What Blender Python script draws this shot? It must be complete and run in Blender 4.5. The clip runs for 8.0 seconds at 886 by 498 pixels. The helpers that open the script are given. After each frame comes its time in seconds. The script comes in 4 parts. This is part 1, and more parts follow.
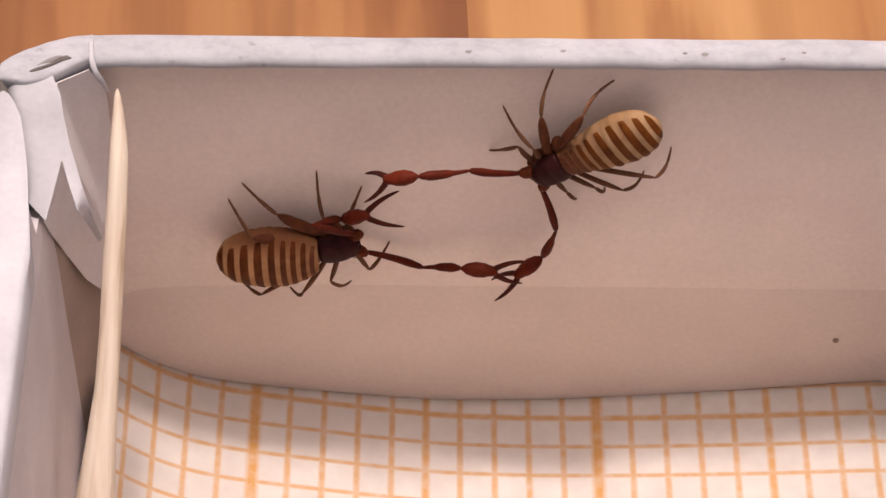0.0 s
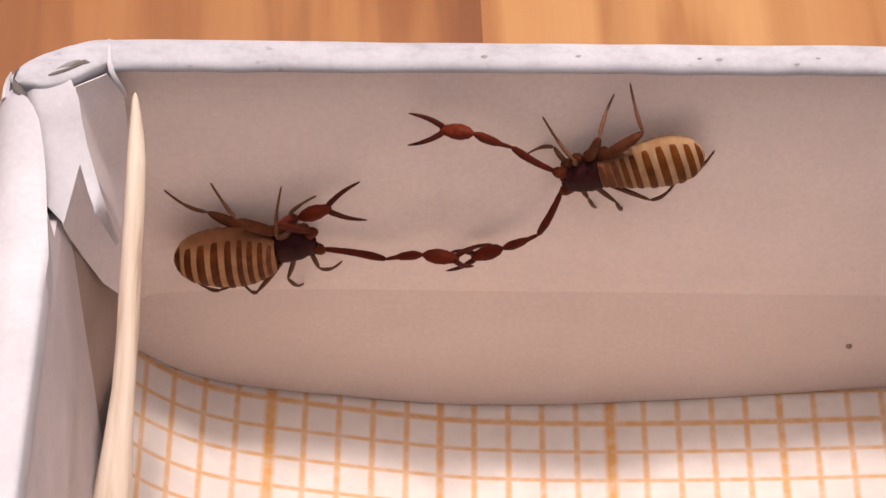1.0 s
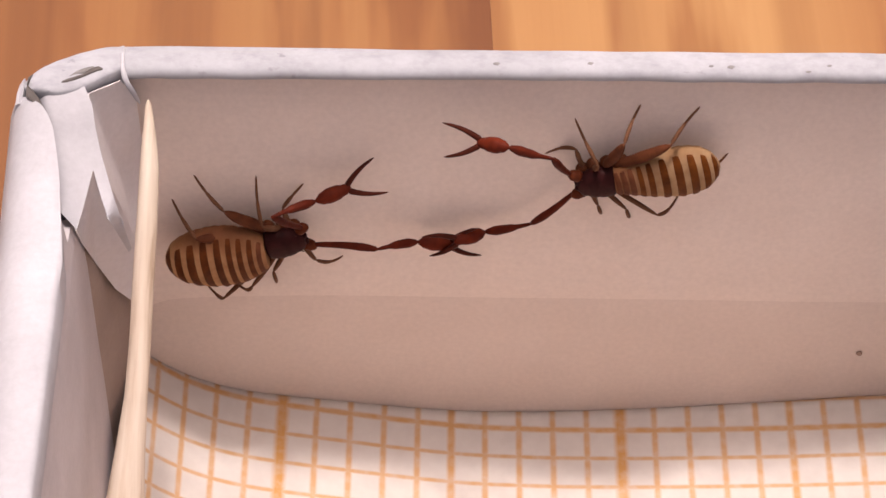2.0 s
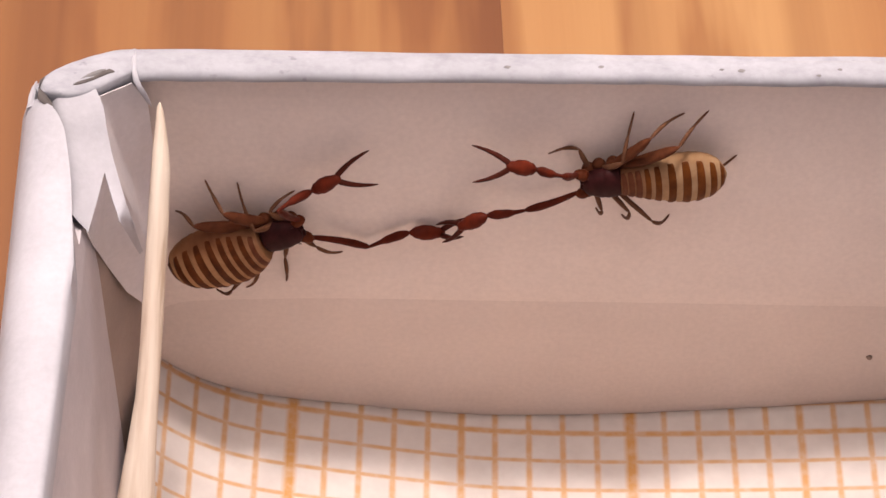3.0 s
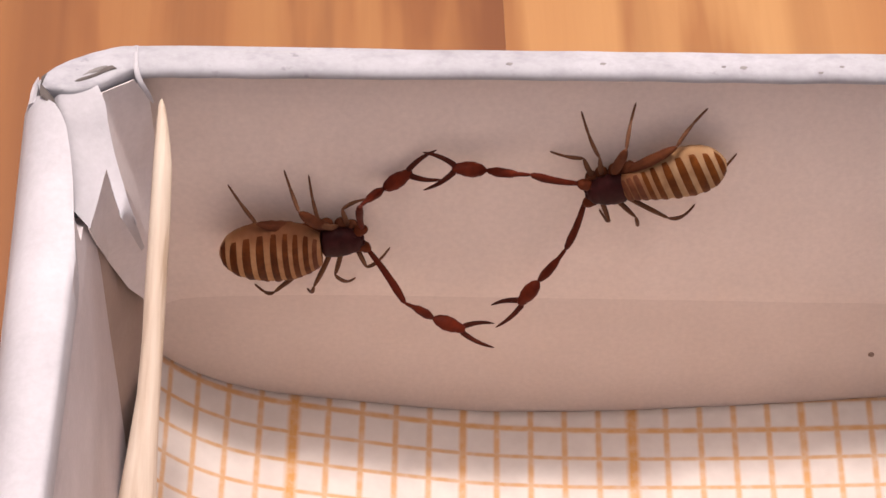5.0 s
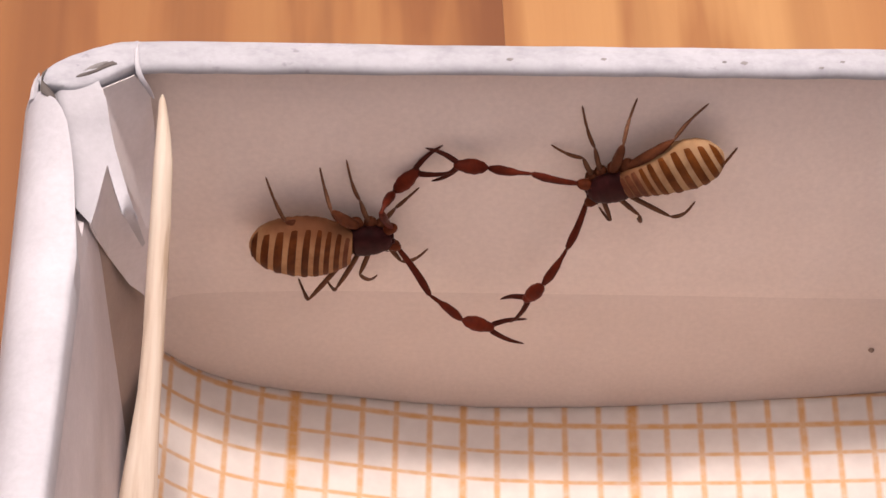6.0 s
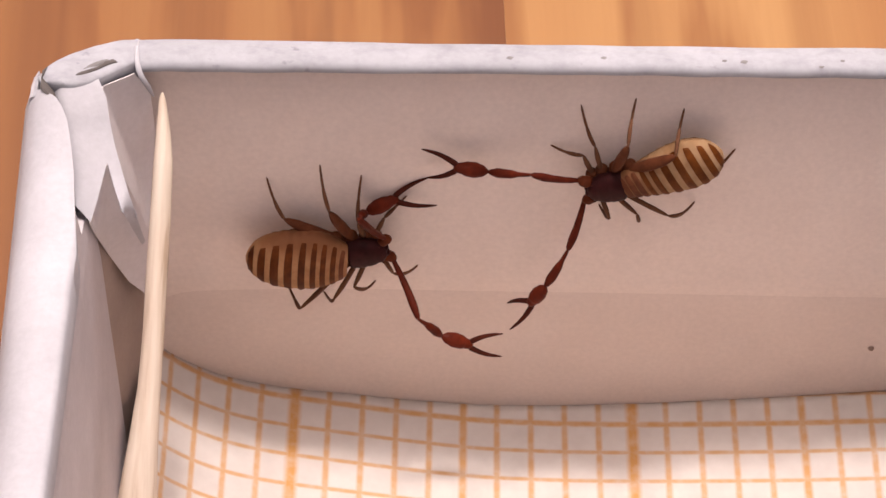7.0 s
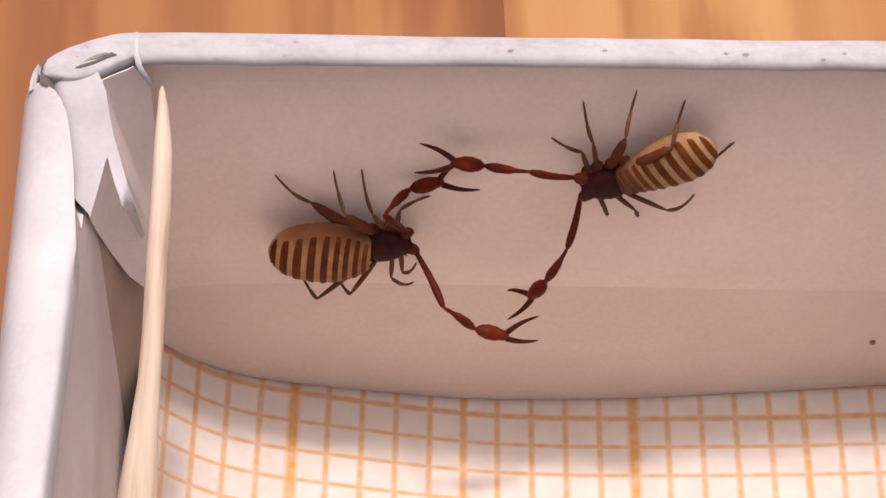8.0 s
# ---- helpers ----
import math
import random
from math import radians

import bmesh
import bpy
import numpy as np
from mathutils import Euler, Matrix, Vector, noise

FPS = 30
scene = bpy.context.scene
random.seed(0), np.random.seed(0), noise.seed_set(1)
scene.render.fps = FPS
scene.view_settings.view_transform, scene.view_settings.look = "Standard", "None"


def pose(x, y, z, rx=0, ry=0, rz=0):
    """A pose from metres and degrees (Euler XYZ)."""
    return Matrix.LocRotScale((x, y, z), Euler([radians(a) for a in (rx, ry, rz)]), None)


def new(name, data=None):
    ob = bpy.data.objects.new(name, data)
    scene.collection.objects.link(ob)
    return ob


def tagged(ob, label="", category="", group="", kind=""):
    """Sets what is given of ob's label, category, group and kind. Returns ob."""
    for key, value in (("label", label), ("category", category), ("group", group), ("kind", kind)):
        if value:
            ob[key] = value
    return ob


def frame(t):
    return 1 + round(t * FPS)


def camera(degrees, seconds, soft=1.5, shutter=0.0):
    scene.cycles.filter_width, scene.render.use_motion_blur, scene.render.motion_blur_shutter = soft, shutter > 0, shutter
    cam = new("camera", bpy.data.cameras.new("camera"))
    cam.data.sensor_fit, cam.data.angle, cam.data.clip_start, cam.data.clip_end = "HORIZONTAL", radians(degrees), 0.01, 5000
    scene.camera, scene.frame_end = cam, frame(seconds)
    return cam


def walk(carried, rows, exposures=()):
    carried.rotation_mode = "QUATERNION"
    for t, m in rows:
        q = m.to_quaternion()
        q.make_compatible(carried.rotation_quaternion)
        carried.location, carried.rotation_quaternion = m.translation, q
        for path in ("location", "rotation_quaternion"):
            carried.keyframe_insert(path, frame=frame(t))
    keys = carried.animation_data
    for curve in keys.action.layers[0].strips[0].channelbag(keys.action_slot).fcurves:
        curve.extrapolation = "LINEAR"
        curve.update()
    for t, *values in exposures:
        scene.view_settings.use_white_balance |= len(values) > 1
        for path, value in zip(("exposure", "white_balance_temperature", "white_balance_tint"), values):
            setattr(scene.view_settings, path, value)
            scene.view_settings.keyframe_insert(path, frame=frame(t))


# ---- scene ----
# All lengths below are written in millimetres and scaled by MM.
MM = 0.001


def mm(x, y, z, rx=0, ry=0, rz=0):
    return pose(x * MM, y * MM, z * MM, rx, ry, rz)


# ---- camera ----
cam = camera(20.24, 8.0, soft=1.5)
walk(cam, [
    (0, mm(-3.601, -42.216, 59.473, 38.911, -3.281, -2.278)),
    (0.5, mm(-3.637, -42.399, 59.438, 39.037, -3.188, -2.277)),
    (1, mm(-3.744, -42.640, 59.530, 39.260, -3.164, -2.038)),
    (1.5, mm(-3.907, -42.665, 59.628, 39.323, -3.164, -1.984)),
    (3, mm(-3.956, -42.845, 59.633, 39.546, -3.005, -1.699)),
    (3.5, mm(-3.906, -42.871, 59.664, 39.532, -2.997, -1.628)),
    (4, mm(-3.998, -42.931, 59.650, 39.536, -3.025, -1.673)),
    (4.5, mm(-3.916, -42.789, 59.675, 39.446, -2.995, -1.596)),
    (6, mm(-4.063, -42.887, 59.581, 39.430, -3.037, -1.721)),
    (6.5, mm(-4.104, -42.835, 59.594, 39.337, -3.057, -1.751)),
    (7, mm(-4.004, -42.807, 59.681, 39.273, -3.052, -1.622)),
    (7.5, mm(-4.065, -42.888, 59.593, 39.325, -3.084, -1.650)),
    (8, mm(-4.082, -42.760, 59.470, 39.218, -3.077, -1.698)),
], exposures=[(0, 0.72, 7000, 19), (0.5, 0.85, 6850, 19), (8, 0.85, 6850, 19)])

# ---- world and sun ----
SUN_AZIMUTH, SUN_FROM_ZENITH = 3.0, 6.9   # degrees: azimuth from +y towards +x, tilt from straight up
world = bpy.data.worlds.new("world")
scene.world = world
world.use_nodes = True
wn = world.node_tree.nodes
sky = wn.new("ShaderNodeTexSky")
sky.sky_type, sky.sun_disc = "NISHITA", False
sky.sun_elevation, sky.sun_rotation = radians(90 - SUN_FROM_ZENITH), radians(SUN_AZIMUTH)
sky.air_density, sky.dust_density, sky.ozone_density = 0.05, 4.5, 0.0
world.node_tree.links.new(sky.outputs[0], wn["Background"].inputs[0])
wn["Background"].inputs[1].default_value = 0.15
sun = new("sun", bpy.data.lights.new("sun", "SUN"))
sun.data.energy, sun.data.angle, sun.data.color = 1.4, radians(5.0), (1.0, 0.94, 0.88)
sun.matrix_world = pose(0, 0, 0.5, -SUN_FROM_ZENITH, 0, -SUN_AZIMUTH)


# ---- materials ----
def material(name, rough=0.6, spec=0.3):
    m = bpy.data.materials.new(name)
    m.use_nodes = True
    b = m.node_tree.nodes["Principled BSDF"]
    b.inputs["Roughness"].default_value = rough
    b.inputs["Specular IOR Level"].default_value = spec
    return m, m.node_tree.nodes, m.node_tree.links, b


def coords(n, l, scale=(1, 1, 1), space="Object"):
    tc, mp = n.new("ShaderNodeTexCoord"), n.new("ShaderNodeMapping")
    mp.inputs["Scale"].default_value = scale
    l.new(tc.outputs[space], mp.inputs[0])
    return mp.outputs[0]


def noise_tex(n, l, vec, scale, detail=4, rough=0.55):
    t = n.new("ShaderNodeTexNoise")
    t.inputs["Scale"].default_value, t.inputs["Detail"].default_value, t.inputs["Roughness"].default_value = scale, detail, rough
    l.new(vec, t.inputs["Vector"])
    return t.outputs["Fac"]


def ramp(n, l, fac, stops):
    r = n.new("ShaderNodeValToRGB")
    while len(r.color_ramp.elements) < len(stops):
        r.color_ramp.elements.new(0.5)
    for e, (p, c) in zip(r.color_ramp.elements, stops):
        e.position, e.color = p, (*c, 1)
    l.new(fac, r.inputs[0])
    return r.outputs[0]


def mixed(n, l, fac, a, b, mode="MIX"):
    m = n.new("ShaderNodeMix")
    m.data_type, m.blend_type = "RGBA", mode
    for value, socket in ((fac, m.inputs[0]), (a, m.inputs[6]), (b, m.inputs[7])):
        if isinstance(value, (int, float)):
            socket.default_value = value
        elif isinstance(value, tuple):
            socket.default_value = (*value, 1)
        else:
            l.new(value, socket)
    return m.outputs[2]


def math_node(n, l, op, a, b=0.0, c=0.0):
    m = n.new("ShaderNodeMath")
    m.operation = op
    for value, socket in zip((a, b, c), m.inputs):
        if isinstance(value, (int, float)):
            socket.default_value = value
        else:
            l.new(value, socket)
    return m.outputs[0]


def bump(n, l, b, height, strength, distance):
    k = n.new("ShaderNodeBump")
    k.inputs["Strength"].default_value, k.inputs["Distance"].default_value = strength, distance
    l.new(height, k.inputs["Height"])
    l.new(k.outputs[0], b.inputs["Normal"])


def card_material(name, light, dark, speck=0.0):
    """Coated white cardboard or lining paper: faint blotches, fibre, and dark specks."""
    m, n, l, b = material(name, 0.62, 0.25)
    v = coords(n, l, (1000, 1000, 1000))
    col = ramp(n, l, noise_tex(n, l, v, 0.35, 5), [(0.3, dark), (0.7, light)])
    fine = noise_tex(n, l, v, 6, 3)
    col = mixed(n, l, 0.11, col, ramp(n, l, fine, [(0.3, (0.35, 0.33, 0.33)), (0.7, (1, 1, 1))]), "MULTIPLY")
    if speck:
        stain = noise_tex(n, l, coords(n, l, (900, 1600, 1000)), 1.6, 5, 0.65)
        col = mixed(n, l, 0.5, col, ramp(n, l, stain, [(0.34, (0.70, 0.69, 0.71)), (0.55, (1, 1, 1))]), "MULTIPLY")
        dots = ramp(n, l, noise_tex(n, l, coords(n, l, (1300, 1900, 1000)), 1.1, 3, 0.6), [(0.655, (0, 0, 0)), (0.72, (1, 1, 1))])
        col = mixed(n, l, math_node(n, l, "MULTIPLY", dots, speck), col, (0.12, 0.11, 0.12))
    l.new(col, b.inputs["Base Color"])
    bump(n, l, b, noise_tex(n, l, v, 2.2, 5), 0.25, 0.00006)
    return m


CARD_RIM = card_material("worn white card rim", (0.447, 0.46, 0.505), (0.343, 0.353, 0.387), 0.4)
CARD_WALL = card_material("cream lining card", (0.875, 0.765, 0.70), (0.815, 0.71, 0.65))
CARD_LOWER = card_material("greyish lower card", (0.80, 0.69, 0.63), (0.74, 0.635, 0.58))
SIDE = card_material("grey side lining", (0.64, 0.60, 0.625), (0.54, 0.505, 0.53))
INNER = card_material("pale grey inner paper", (0.74, 0.70, 0.72), (0.63, 0.60, 0.615))
CARD_FOLD = card_material("folded white paper", (0.524, 0.527, 0.571), (0.419, 0.42, 0.456))
FLAP_BROWN = card_material("greyish-brown flap", (0.41, 0.325, 0.285), (0.32, 0.25, 0.22))


def plain_material(name, colour, rough, spec=0.3, second=None, scale=2.0):
    m, n, l, b = material(name, rough, spec)
    v = coords(n, l, (1000, 1000, 1000))
    dark = second or tuple(c * 0.6 for c in colour)
    l.new(ramp(n, l, noise_tex(n, l, v, scale, 4), [(0.3, dark), (0.7, colour)]), b.inputs["Base Color"])
    bump(n, l, b, noise_tex(n, l, v, scale * 4, 3), 0.3, 0.00002)
    return m, b


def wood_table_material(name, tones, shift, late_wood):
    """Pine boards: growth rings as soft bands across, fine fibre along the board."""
    m, n, l, b = material(name, 0.42, 0.35)
    v = coords(n, l, (1000, 45, 1000 + shift))
    bands = noise_tex(n, l, v, 0.13, 2.5, 0.45)
    col = ramp(n, l, bands, list(zip((0.30, 0.42, 0.55, 0.72), tones)))
    rings = noise_tex(n, l, coords(n, l, (1000, 110, 1000)), 0.42, 3, 0.5)
    col = mixed(n, l, 0.75, col, ramp(n, l, rings, [(0.37, (0.62, 0.47, 0.36)), (0.43, (0.84, 0.76, 0.70)), (0.49, (1, 1, 1))]), "MULTIPLY")
    fibre = noise_tex(n, l, coords(n, l, (1000, 25, 1000)), 3.0, 4)
    col = mixed(n, l, 0.12, col, ramp(n, l, fibre, [(0.3, (0.55, 0.45, 0.38)), (0.65, (1, 1, 1))]), "MULTIPLY")
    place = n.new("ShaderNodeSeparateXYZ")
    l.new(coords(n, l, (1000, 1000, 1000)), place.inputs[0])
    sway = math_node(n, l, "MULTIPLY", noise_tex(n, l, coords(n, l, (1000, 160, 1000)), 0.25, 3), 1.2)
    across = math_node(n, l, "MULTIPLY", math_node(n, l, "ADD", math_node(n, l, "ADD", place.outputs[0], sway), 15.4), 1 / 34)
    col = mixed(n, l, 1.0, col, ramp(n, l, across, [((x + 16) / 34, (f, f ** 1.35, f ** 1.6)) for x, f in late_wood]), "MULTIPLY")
    l.new(col, b.inputs["Base Color"])
    bump(n, l, b, fibre, 0.15, 0.00005)
    return m


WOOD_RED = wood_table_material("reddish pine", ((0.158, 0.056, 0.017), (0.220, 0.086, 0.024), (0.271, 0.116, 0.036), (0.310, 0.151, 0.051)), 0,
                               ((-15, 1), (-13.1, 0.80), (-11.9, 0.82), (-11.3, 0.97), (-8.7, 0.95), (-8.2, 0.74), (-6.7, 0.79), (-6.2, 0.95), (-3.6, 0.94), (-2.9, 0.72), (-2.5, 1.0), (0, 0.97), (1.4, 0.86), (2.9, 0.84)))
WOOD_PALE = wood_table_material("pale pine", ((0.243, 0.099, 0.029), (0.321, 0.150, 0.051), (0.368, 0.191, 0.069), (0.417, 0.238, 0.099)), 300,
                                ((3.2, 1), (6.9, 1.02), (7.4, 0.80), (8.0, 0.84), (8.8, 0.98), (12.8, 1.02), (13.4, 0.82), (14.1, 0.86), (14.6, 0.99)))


def pick_material():
    m, n, l, b = material("pale birch", 0.6, 0.25)
    v = coords(n, l, (3500, 3500, 220))
    col = ramp(n, l, noise_tex(n, l, v, 1.0, 4), [(0.30, (0.45, 0.34, 0.25)), (0.42, (0.62, 0.515, 0.415)), (0.58, (0.70, 0.61, 0.51)), (0.75, (0.76, 0.685, 0.59))])
    l.new(col, b.inputs["Base Color"])
    bump(n, l, b, noise_tex(n, l, v, 1.5, 3), 0.35, 0.00004)
    return m


PICK = pick_material()


def graph_material():
    """White paper printed with a one millimetre grid, every fifth line broader and every tenth broadest."""
    m, n, l, b = material("printed graph paper", 0.7, 0.2)
    tc, sep = n.new("ShaderNodeUVMap"), n.new("ShaderNodeSeparateXYZ")
    tc.uv_map = "millimetres"
    l.new(tc.outputs[0], sep.inputs[0])

    def line(value, period, half):
        d = math_node(n, l, "PINGPONG", value, period / 2)
        soft = n.new("ShaderNodeMapRange")
        soft.inputs[1].default_value, soft.inputs[2].default_value = half * 0.5, half * 1.5
        soft.inputs[3].default_value, soft.inputs[4].default_value = 1.0, 0.0
        l.new(d, soft.inputs[0])
        return soft.outputs[0]

    x, y = sep.outputs[0], sep.outputs[1]
    ink = math_node(n, l, "MAXIMUM", line(x, 1, 0.088), line(y, 1, 0.066))
    ink = math_node(n, l, "MULTIPLY", ink, 0.74)
    medium = math_node(n, l, "MAXIMUM", line(x, 5, 0.11), line(math_node(n, l, "ADD", y, 1.0), 5, 0.095))
    ink = math_node(n, l, "MAXIMUM", ink, math_node(n, l, "MULTIPLY", medium, 0.82))
    ink = math_node(n, l, "MAXIMUM", ink, math_node(n, l, "MULTIPLY", line(x, 10, 0.165), 0.9))
    v = coords(n, l, (1000, 1000, 1000))
    ink = math_node(n, l, "MULTIPLY", ink, ramp(n, l, noise_tex(n, l, v, 3, 3), [(0.25, (0.6, 0.6, 0.6)), (0.6, (1, 1, 1))]))
    white = ramp(n, l, noise_tex(n, l, v, 1.2, 4), [(0.3, (0.56, 0.515, 0.485)), (0.7, (0.63, 0.59, 0.555))])
    l.new(mixed(n, l, ink, white, (0.56, 0.265, 0.055)), b.inputs["Base Color"])
    bump(n, l, b, noise_tex(n, l, v, 5, 4), 0.15, 0.00003)
    return m


GRAPH = graph_material()
# dark of the slit; also colours the painted shade in the dented rim end
SLIT_AND_SHADE = plain_material("dark slit", (0.125, 0.11, 0.105), 0.8)[0]
NICK = plain_material("grey nick", (0.27, 0.26, 0.26), 0.8)[0]
SPECK = plain_material("dark speck", (0.40, 0.28, 0.22), 0.8)[0]


def chitin(name, colour, dark, rough=0.33, scale=3.0):
    return plain_material(name, colour, rough, 0.05, dark, scale)[0]


SHELL = chitin("dark red-brown shell", (0.048, 0.012, 0.012), (0.026, 0.007, 0.007), 0.4)
ARM = chitin("russet arm shell", (0.105, 0.017, 0.008), (0.055, 0.010, 0.006), 0.42)
CLAW = chitin("red-brown claw shell", (0.135, 0.021, 0.009), (0.07, 0.012, 0.007), 0.36)
HIP = chitin("orange-brown joint", (0.135, 0.032, 0.012), (0.075, 0.018, 0.008), 0.4)
FINGER = chitin("dark red finger", (0.08, 0.018, 0.011), (0.045, 0.011, 0.008), 0.4)
LEG = chitin("amber leg", (0.18, 0.083, 0.046), (0.115, 0.05, 0.028), 0.5)
THIGH = chitin("red-brown thigh", (0.135, 0.044, 0.020), (0.07, 0.021, 0.010), 0.55)
RED_PLATE = chitin("reddish brown plate", (0.16, 0.056, 0.027), (0.095, 0.030, 0.015), 0.45)
MEMBRANE = chitin("straw-yellow membrane", (0.45, 0.30, 0.175), (0.34, 0.20, 0.105), 0.65)
OCHRE = chitin("ochre membrane", (0.50, 0.285, 0.145), (0.36, 0.18, 0.085), 0.6)


def browned(m, colour, amount, axis=0, start=-1.25, stop=-0.35):
    """Blends a reddish-brown colour in towards the waist of the abdomen (axis 0), both flanks (1) or the left flank
    (2).
    """
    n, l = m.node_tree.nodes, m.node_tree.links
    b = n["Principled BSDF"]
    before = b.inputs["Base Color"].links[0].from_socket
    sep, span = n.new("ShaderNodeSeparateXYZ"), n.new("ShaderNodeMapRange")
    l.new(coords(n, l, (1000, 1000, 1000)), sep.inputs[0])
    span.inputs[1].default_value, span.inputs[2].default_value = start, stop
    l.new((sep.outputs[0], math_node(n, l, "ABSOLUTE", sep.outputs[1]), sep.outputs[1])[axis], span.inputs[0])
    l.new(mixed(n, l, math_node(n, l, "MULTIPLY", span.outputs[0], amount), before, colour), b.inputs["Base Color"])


browned(MEMBRANE, (0.19, 0.070, 0.030), 0.85)
browned(MEMBRANE, (0.23, 0.115, 0.05), 0.65, 1, 0.5, 0.85)
browned(OCHRE, (0.17, 0.055, 0.025), 0.45)
browned(OCHRE, (0.13, 0.048, 0.026), 0.85, 1, 0.78, 1.1)
# browner over the upper flank only, where the thighs crowd together
browned(OCHRE, (0.17, 0.065, 0.03), 0.8, 2, 0.35, 0.85)
SOFT_PLATE = chitin("soft brown back plate", (0.135, 0.038, 0.010), (0.06, 0.016, 0.005), 0.45)
PLATE = chitin("brown back plate", (0.17, 0.052, 0.011), (0.085, 0.023, 0.005), 0.45)


# ---- mesh helpers ----
def mesh_object(name, bm, mat, parent=None, smooth=True):
    me = bpy.data.meshes.new(name)
    bmesh.ops.recalc_face_normals(bm, faces=bm.faces)
    for e in bm.edges:
        if len(e.link_faces) == 2 and e.calc_face_angle() > radians(42):
            e.smooth = False
    bm.to_mesh(me)
    bm.free()
    me.materials.append(mat)
    if smooth:
        me.polygons.foreach_set("use_smooth", [True] * len(me.polygons))
    ob = new(name, me)
    ob.parent = parent
    return ob


def part(name, bm, mat, parent, label="", smooth=True):
    return tagged(mesh_object(name, bm, mat, parent, smooth), label)


def thing(name, label, category, group=""):
    ob = new(name)
    ob.empty_display_size = 0.002
    return tagged(ob, label, category, group)


def loft(rings, closed=True, caps=True):
    """A skin over rings of equally many points in millimetres."""
    bm = bmesh.new()
    vs = [[bm.verts.new(Vector(p) * MM) for p in r] for r in rings]
    for a, b in zip(vs, vs[1:]):
        n = len(a)
        for i in range(n if closed else n - 1):
            bm.faces.new((a[i], a[(i + 1) % n], b[(i + 1) % n], b[i]))
    if caps:
        bm.faces.new(vs[0][::-1])
        bm.faces.new(vs[-1])
    return bm


def tube(stations, sides=14, squash=1.0):
    """A limb along its stations (x, y, z, radius), squashed in z."""
    rings = []
    for x, y, z, r in stations:
        rings.append([(x, y + r * math.cos(a), z + r * squash * math.sin(a)) for a in (2 * math.pi * i / sides for i in range(sides))])
    return loft(rings)


def spindle(length, radii, bow=0.0, steps=16, sides=14, squash=1.0, end=0.5):
    """A limb segment along +x whose radius runs through the given values, with rounded ends."""
    st = []
    for i in range(steps + 1):
        u = i / steps
        k = u * (len(radii) - 1)
        j = min(int(k), len(radii) - 2)
        w = k - j
        w = w * w * (3 - 2 * w)
        r = radii[j] * (1 - w) + radii[j + 1] * w
        edge = min(u, 1 - u) * steps
        if edge < 1:
            r *= end + (1 - end) * edge
        st.append((u * length, bow * math.sin(math.pi * u), 0, max(r, 0.004)))
    return tube(st, sides, squash)


def slab(outline, z0, z1, bevel=0.0, segments=3):
    """An upright prism over an outline of (x, y)."""
    bm = bmesh.new()
    low = [bm.verts.new((x * MM, y * MM, z0 * MM)) for x, y in outline]
    top = [bm.verts.new((x * MM, y * MM, z1 * MM)) for x, y in outline]
    n = len(outline)
    bm.faces.new(low[::-1])
    cap = bm.faces.new(top)
    for i in range(n):
        bm.faces.new((low[i], low[(i + 1) % n], top[(i + 1) % n], top[i]))
    if bevel:
        bmesh.ops.bevel(bm, geom=list(cap.edges), offset=bevel * MM, segments=segments, affect="EDGES", profile=0.5)
    return bm


def smooth_track(keys):
    """Values at any time from rows of (seconds, values)."""
    t = np.array([k[0] for k in keys])
    v = np.array([k[1:] for k in keys], dtype=float)
    return lambda s: np.array([np.interp(s, t, v[:, i]) for i in range(v.shape[1])])


# ---- table ----
table = thing("wooden_table", "varnished pine table top with reddish grain under the box", "table")
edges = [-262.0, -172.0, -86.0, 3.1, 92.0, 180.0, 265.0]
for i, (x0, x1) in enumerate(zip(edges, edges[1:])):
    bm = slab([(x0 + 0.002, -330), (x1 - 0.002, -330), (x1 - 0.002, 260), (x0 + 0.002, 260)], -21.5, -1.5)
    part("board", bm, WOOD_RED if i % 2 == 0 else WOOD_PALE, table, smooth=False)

# ---- cardboard box ----
RIM_Z = 14.95
# RIGHT sits just out of view, so that wall dims the right side
RIGHT, FRONT = 15.2, -44.0
box = thing("cardboard_box", "shallow white cardboard box with worn rim and folded corner", "box")
part("base", slab([(-10.4, 0.7), (RIGHT + 1, 0.7), (RIGHT + 1, FRONT - 1), (-10.4, FRONT - 1)], -1.5, -0.25), CARD_WALL, box, smooth=False)


def wavy(seed, x, size, amount):
    return amount * noise.noise(Vector((x * size, seed * 7.3, 0.0)))


# the rim bows slightly: how far its lip and its back lie behind the straight line
RIM_X = (-8.0, -7.2, -5.0, 0.0, 4.0, 8.0, 14.0, 52.0)
RIM_FRONT = (0.04, 0.10, 0.13, 0.18, 0.21, 0.23, 0.27, 0.1)
RIM_BACK = (0.09, 0.10, 0.11, 0.12, 0.13, 0.15, 0.24, 0.0)


def back_wall(section):
    """A strip of the back wall, slightly uneven along its length."""
    rings = []
    for i in range(161):
        x = -8.0 + (RIGHT + 8.0) * (i / 160) ** 1.4
        d, u, b = wavy(1, x, 0.9, 0.035), wavy(2, x, 0.5, 0.04), wavy(3, x, 0.6, 0.03)
        front, back = np.interp(x, RIM_X, RIM_FRONT), np.interp(x, RIM_X, RIM_BACK)
        ring = []
        for y, z in section:
            k = (y + 0.6) / 0.97
            bow = front * (1 - k) + back * k if z > 14.51 else back * max(k - 0.62, 0) / 0.38
            ring.append((x, y + bow + (d if y < 0 else 0) + (b if y > 0.3 else 0), z + (u if z > 14.8 else 0)))
        rings.append(ring)
    return loft(rings)


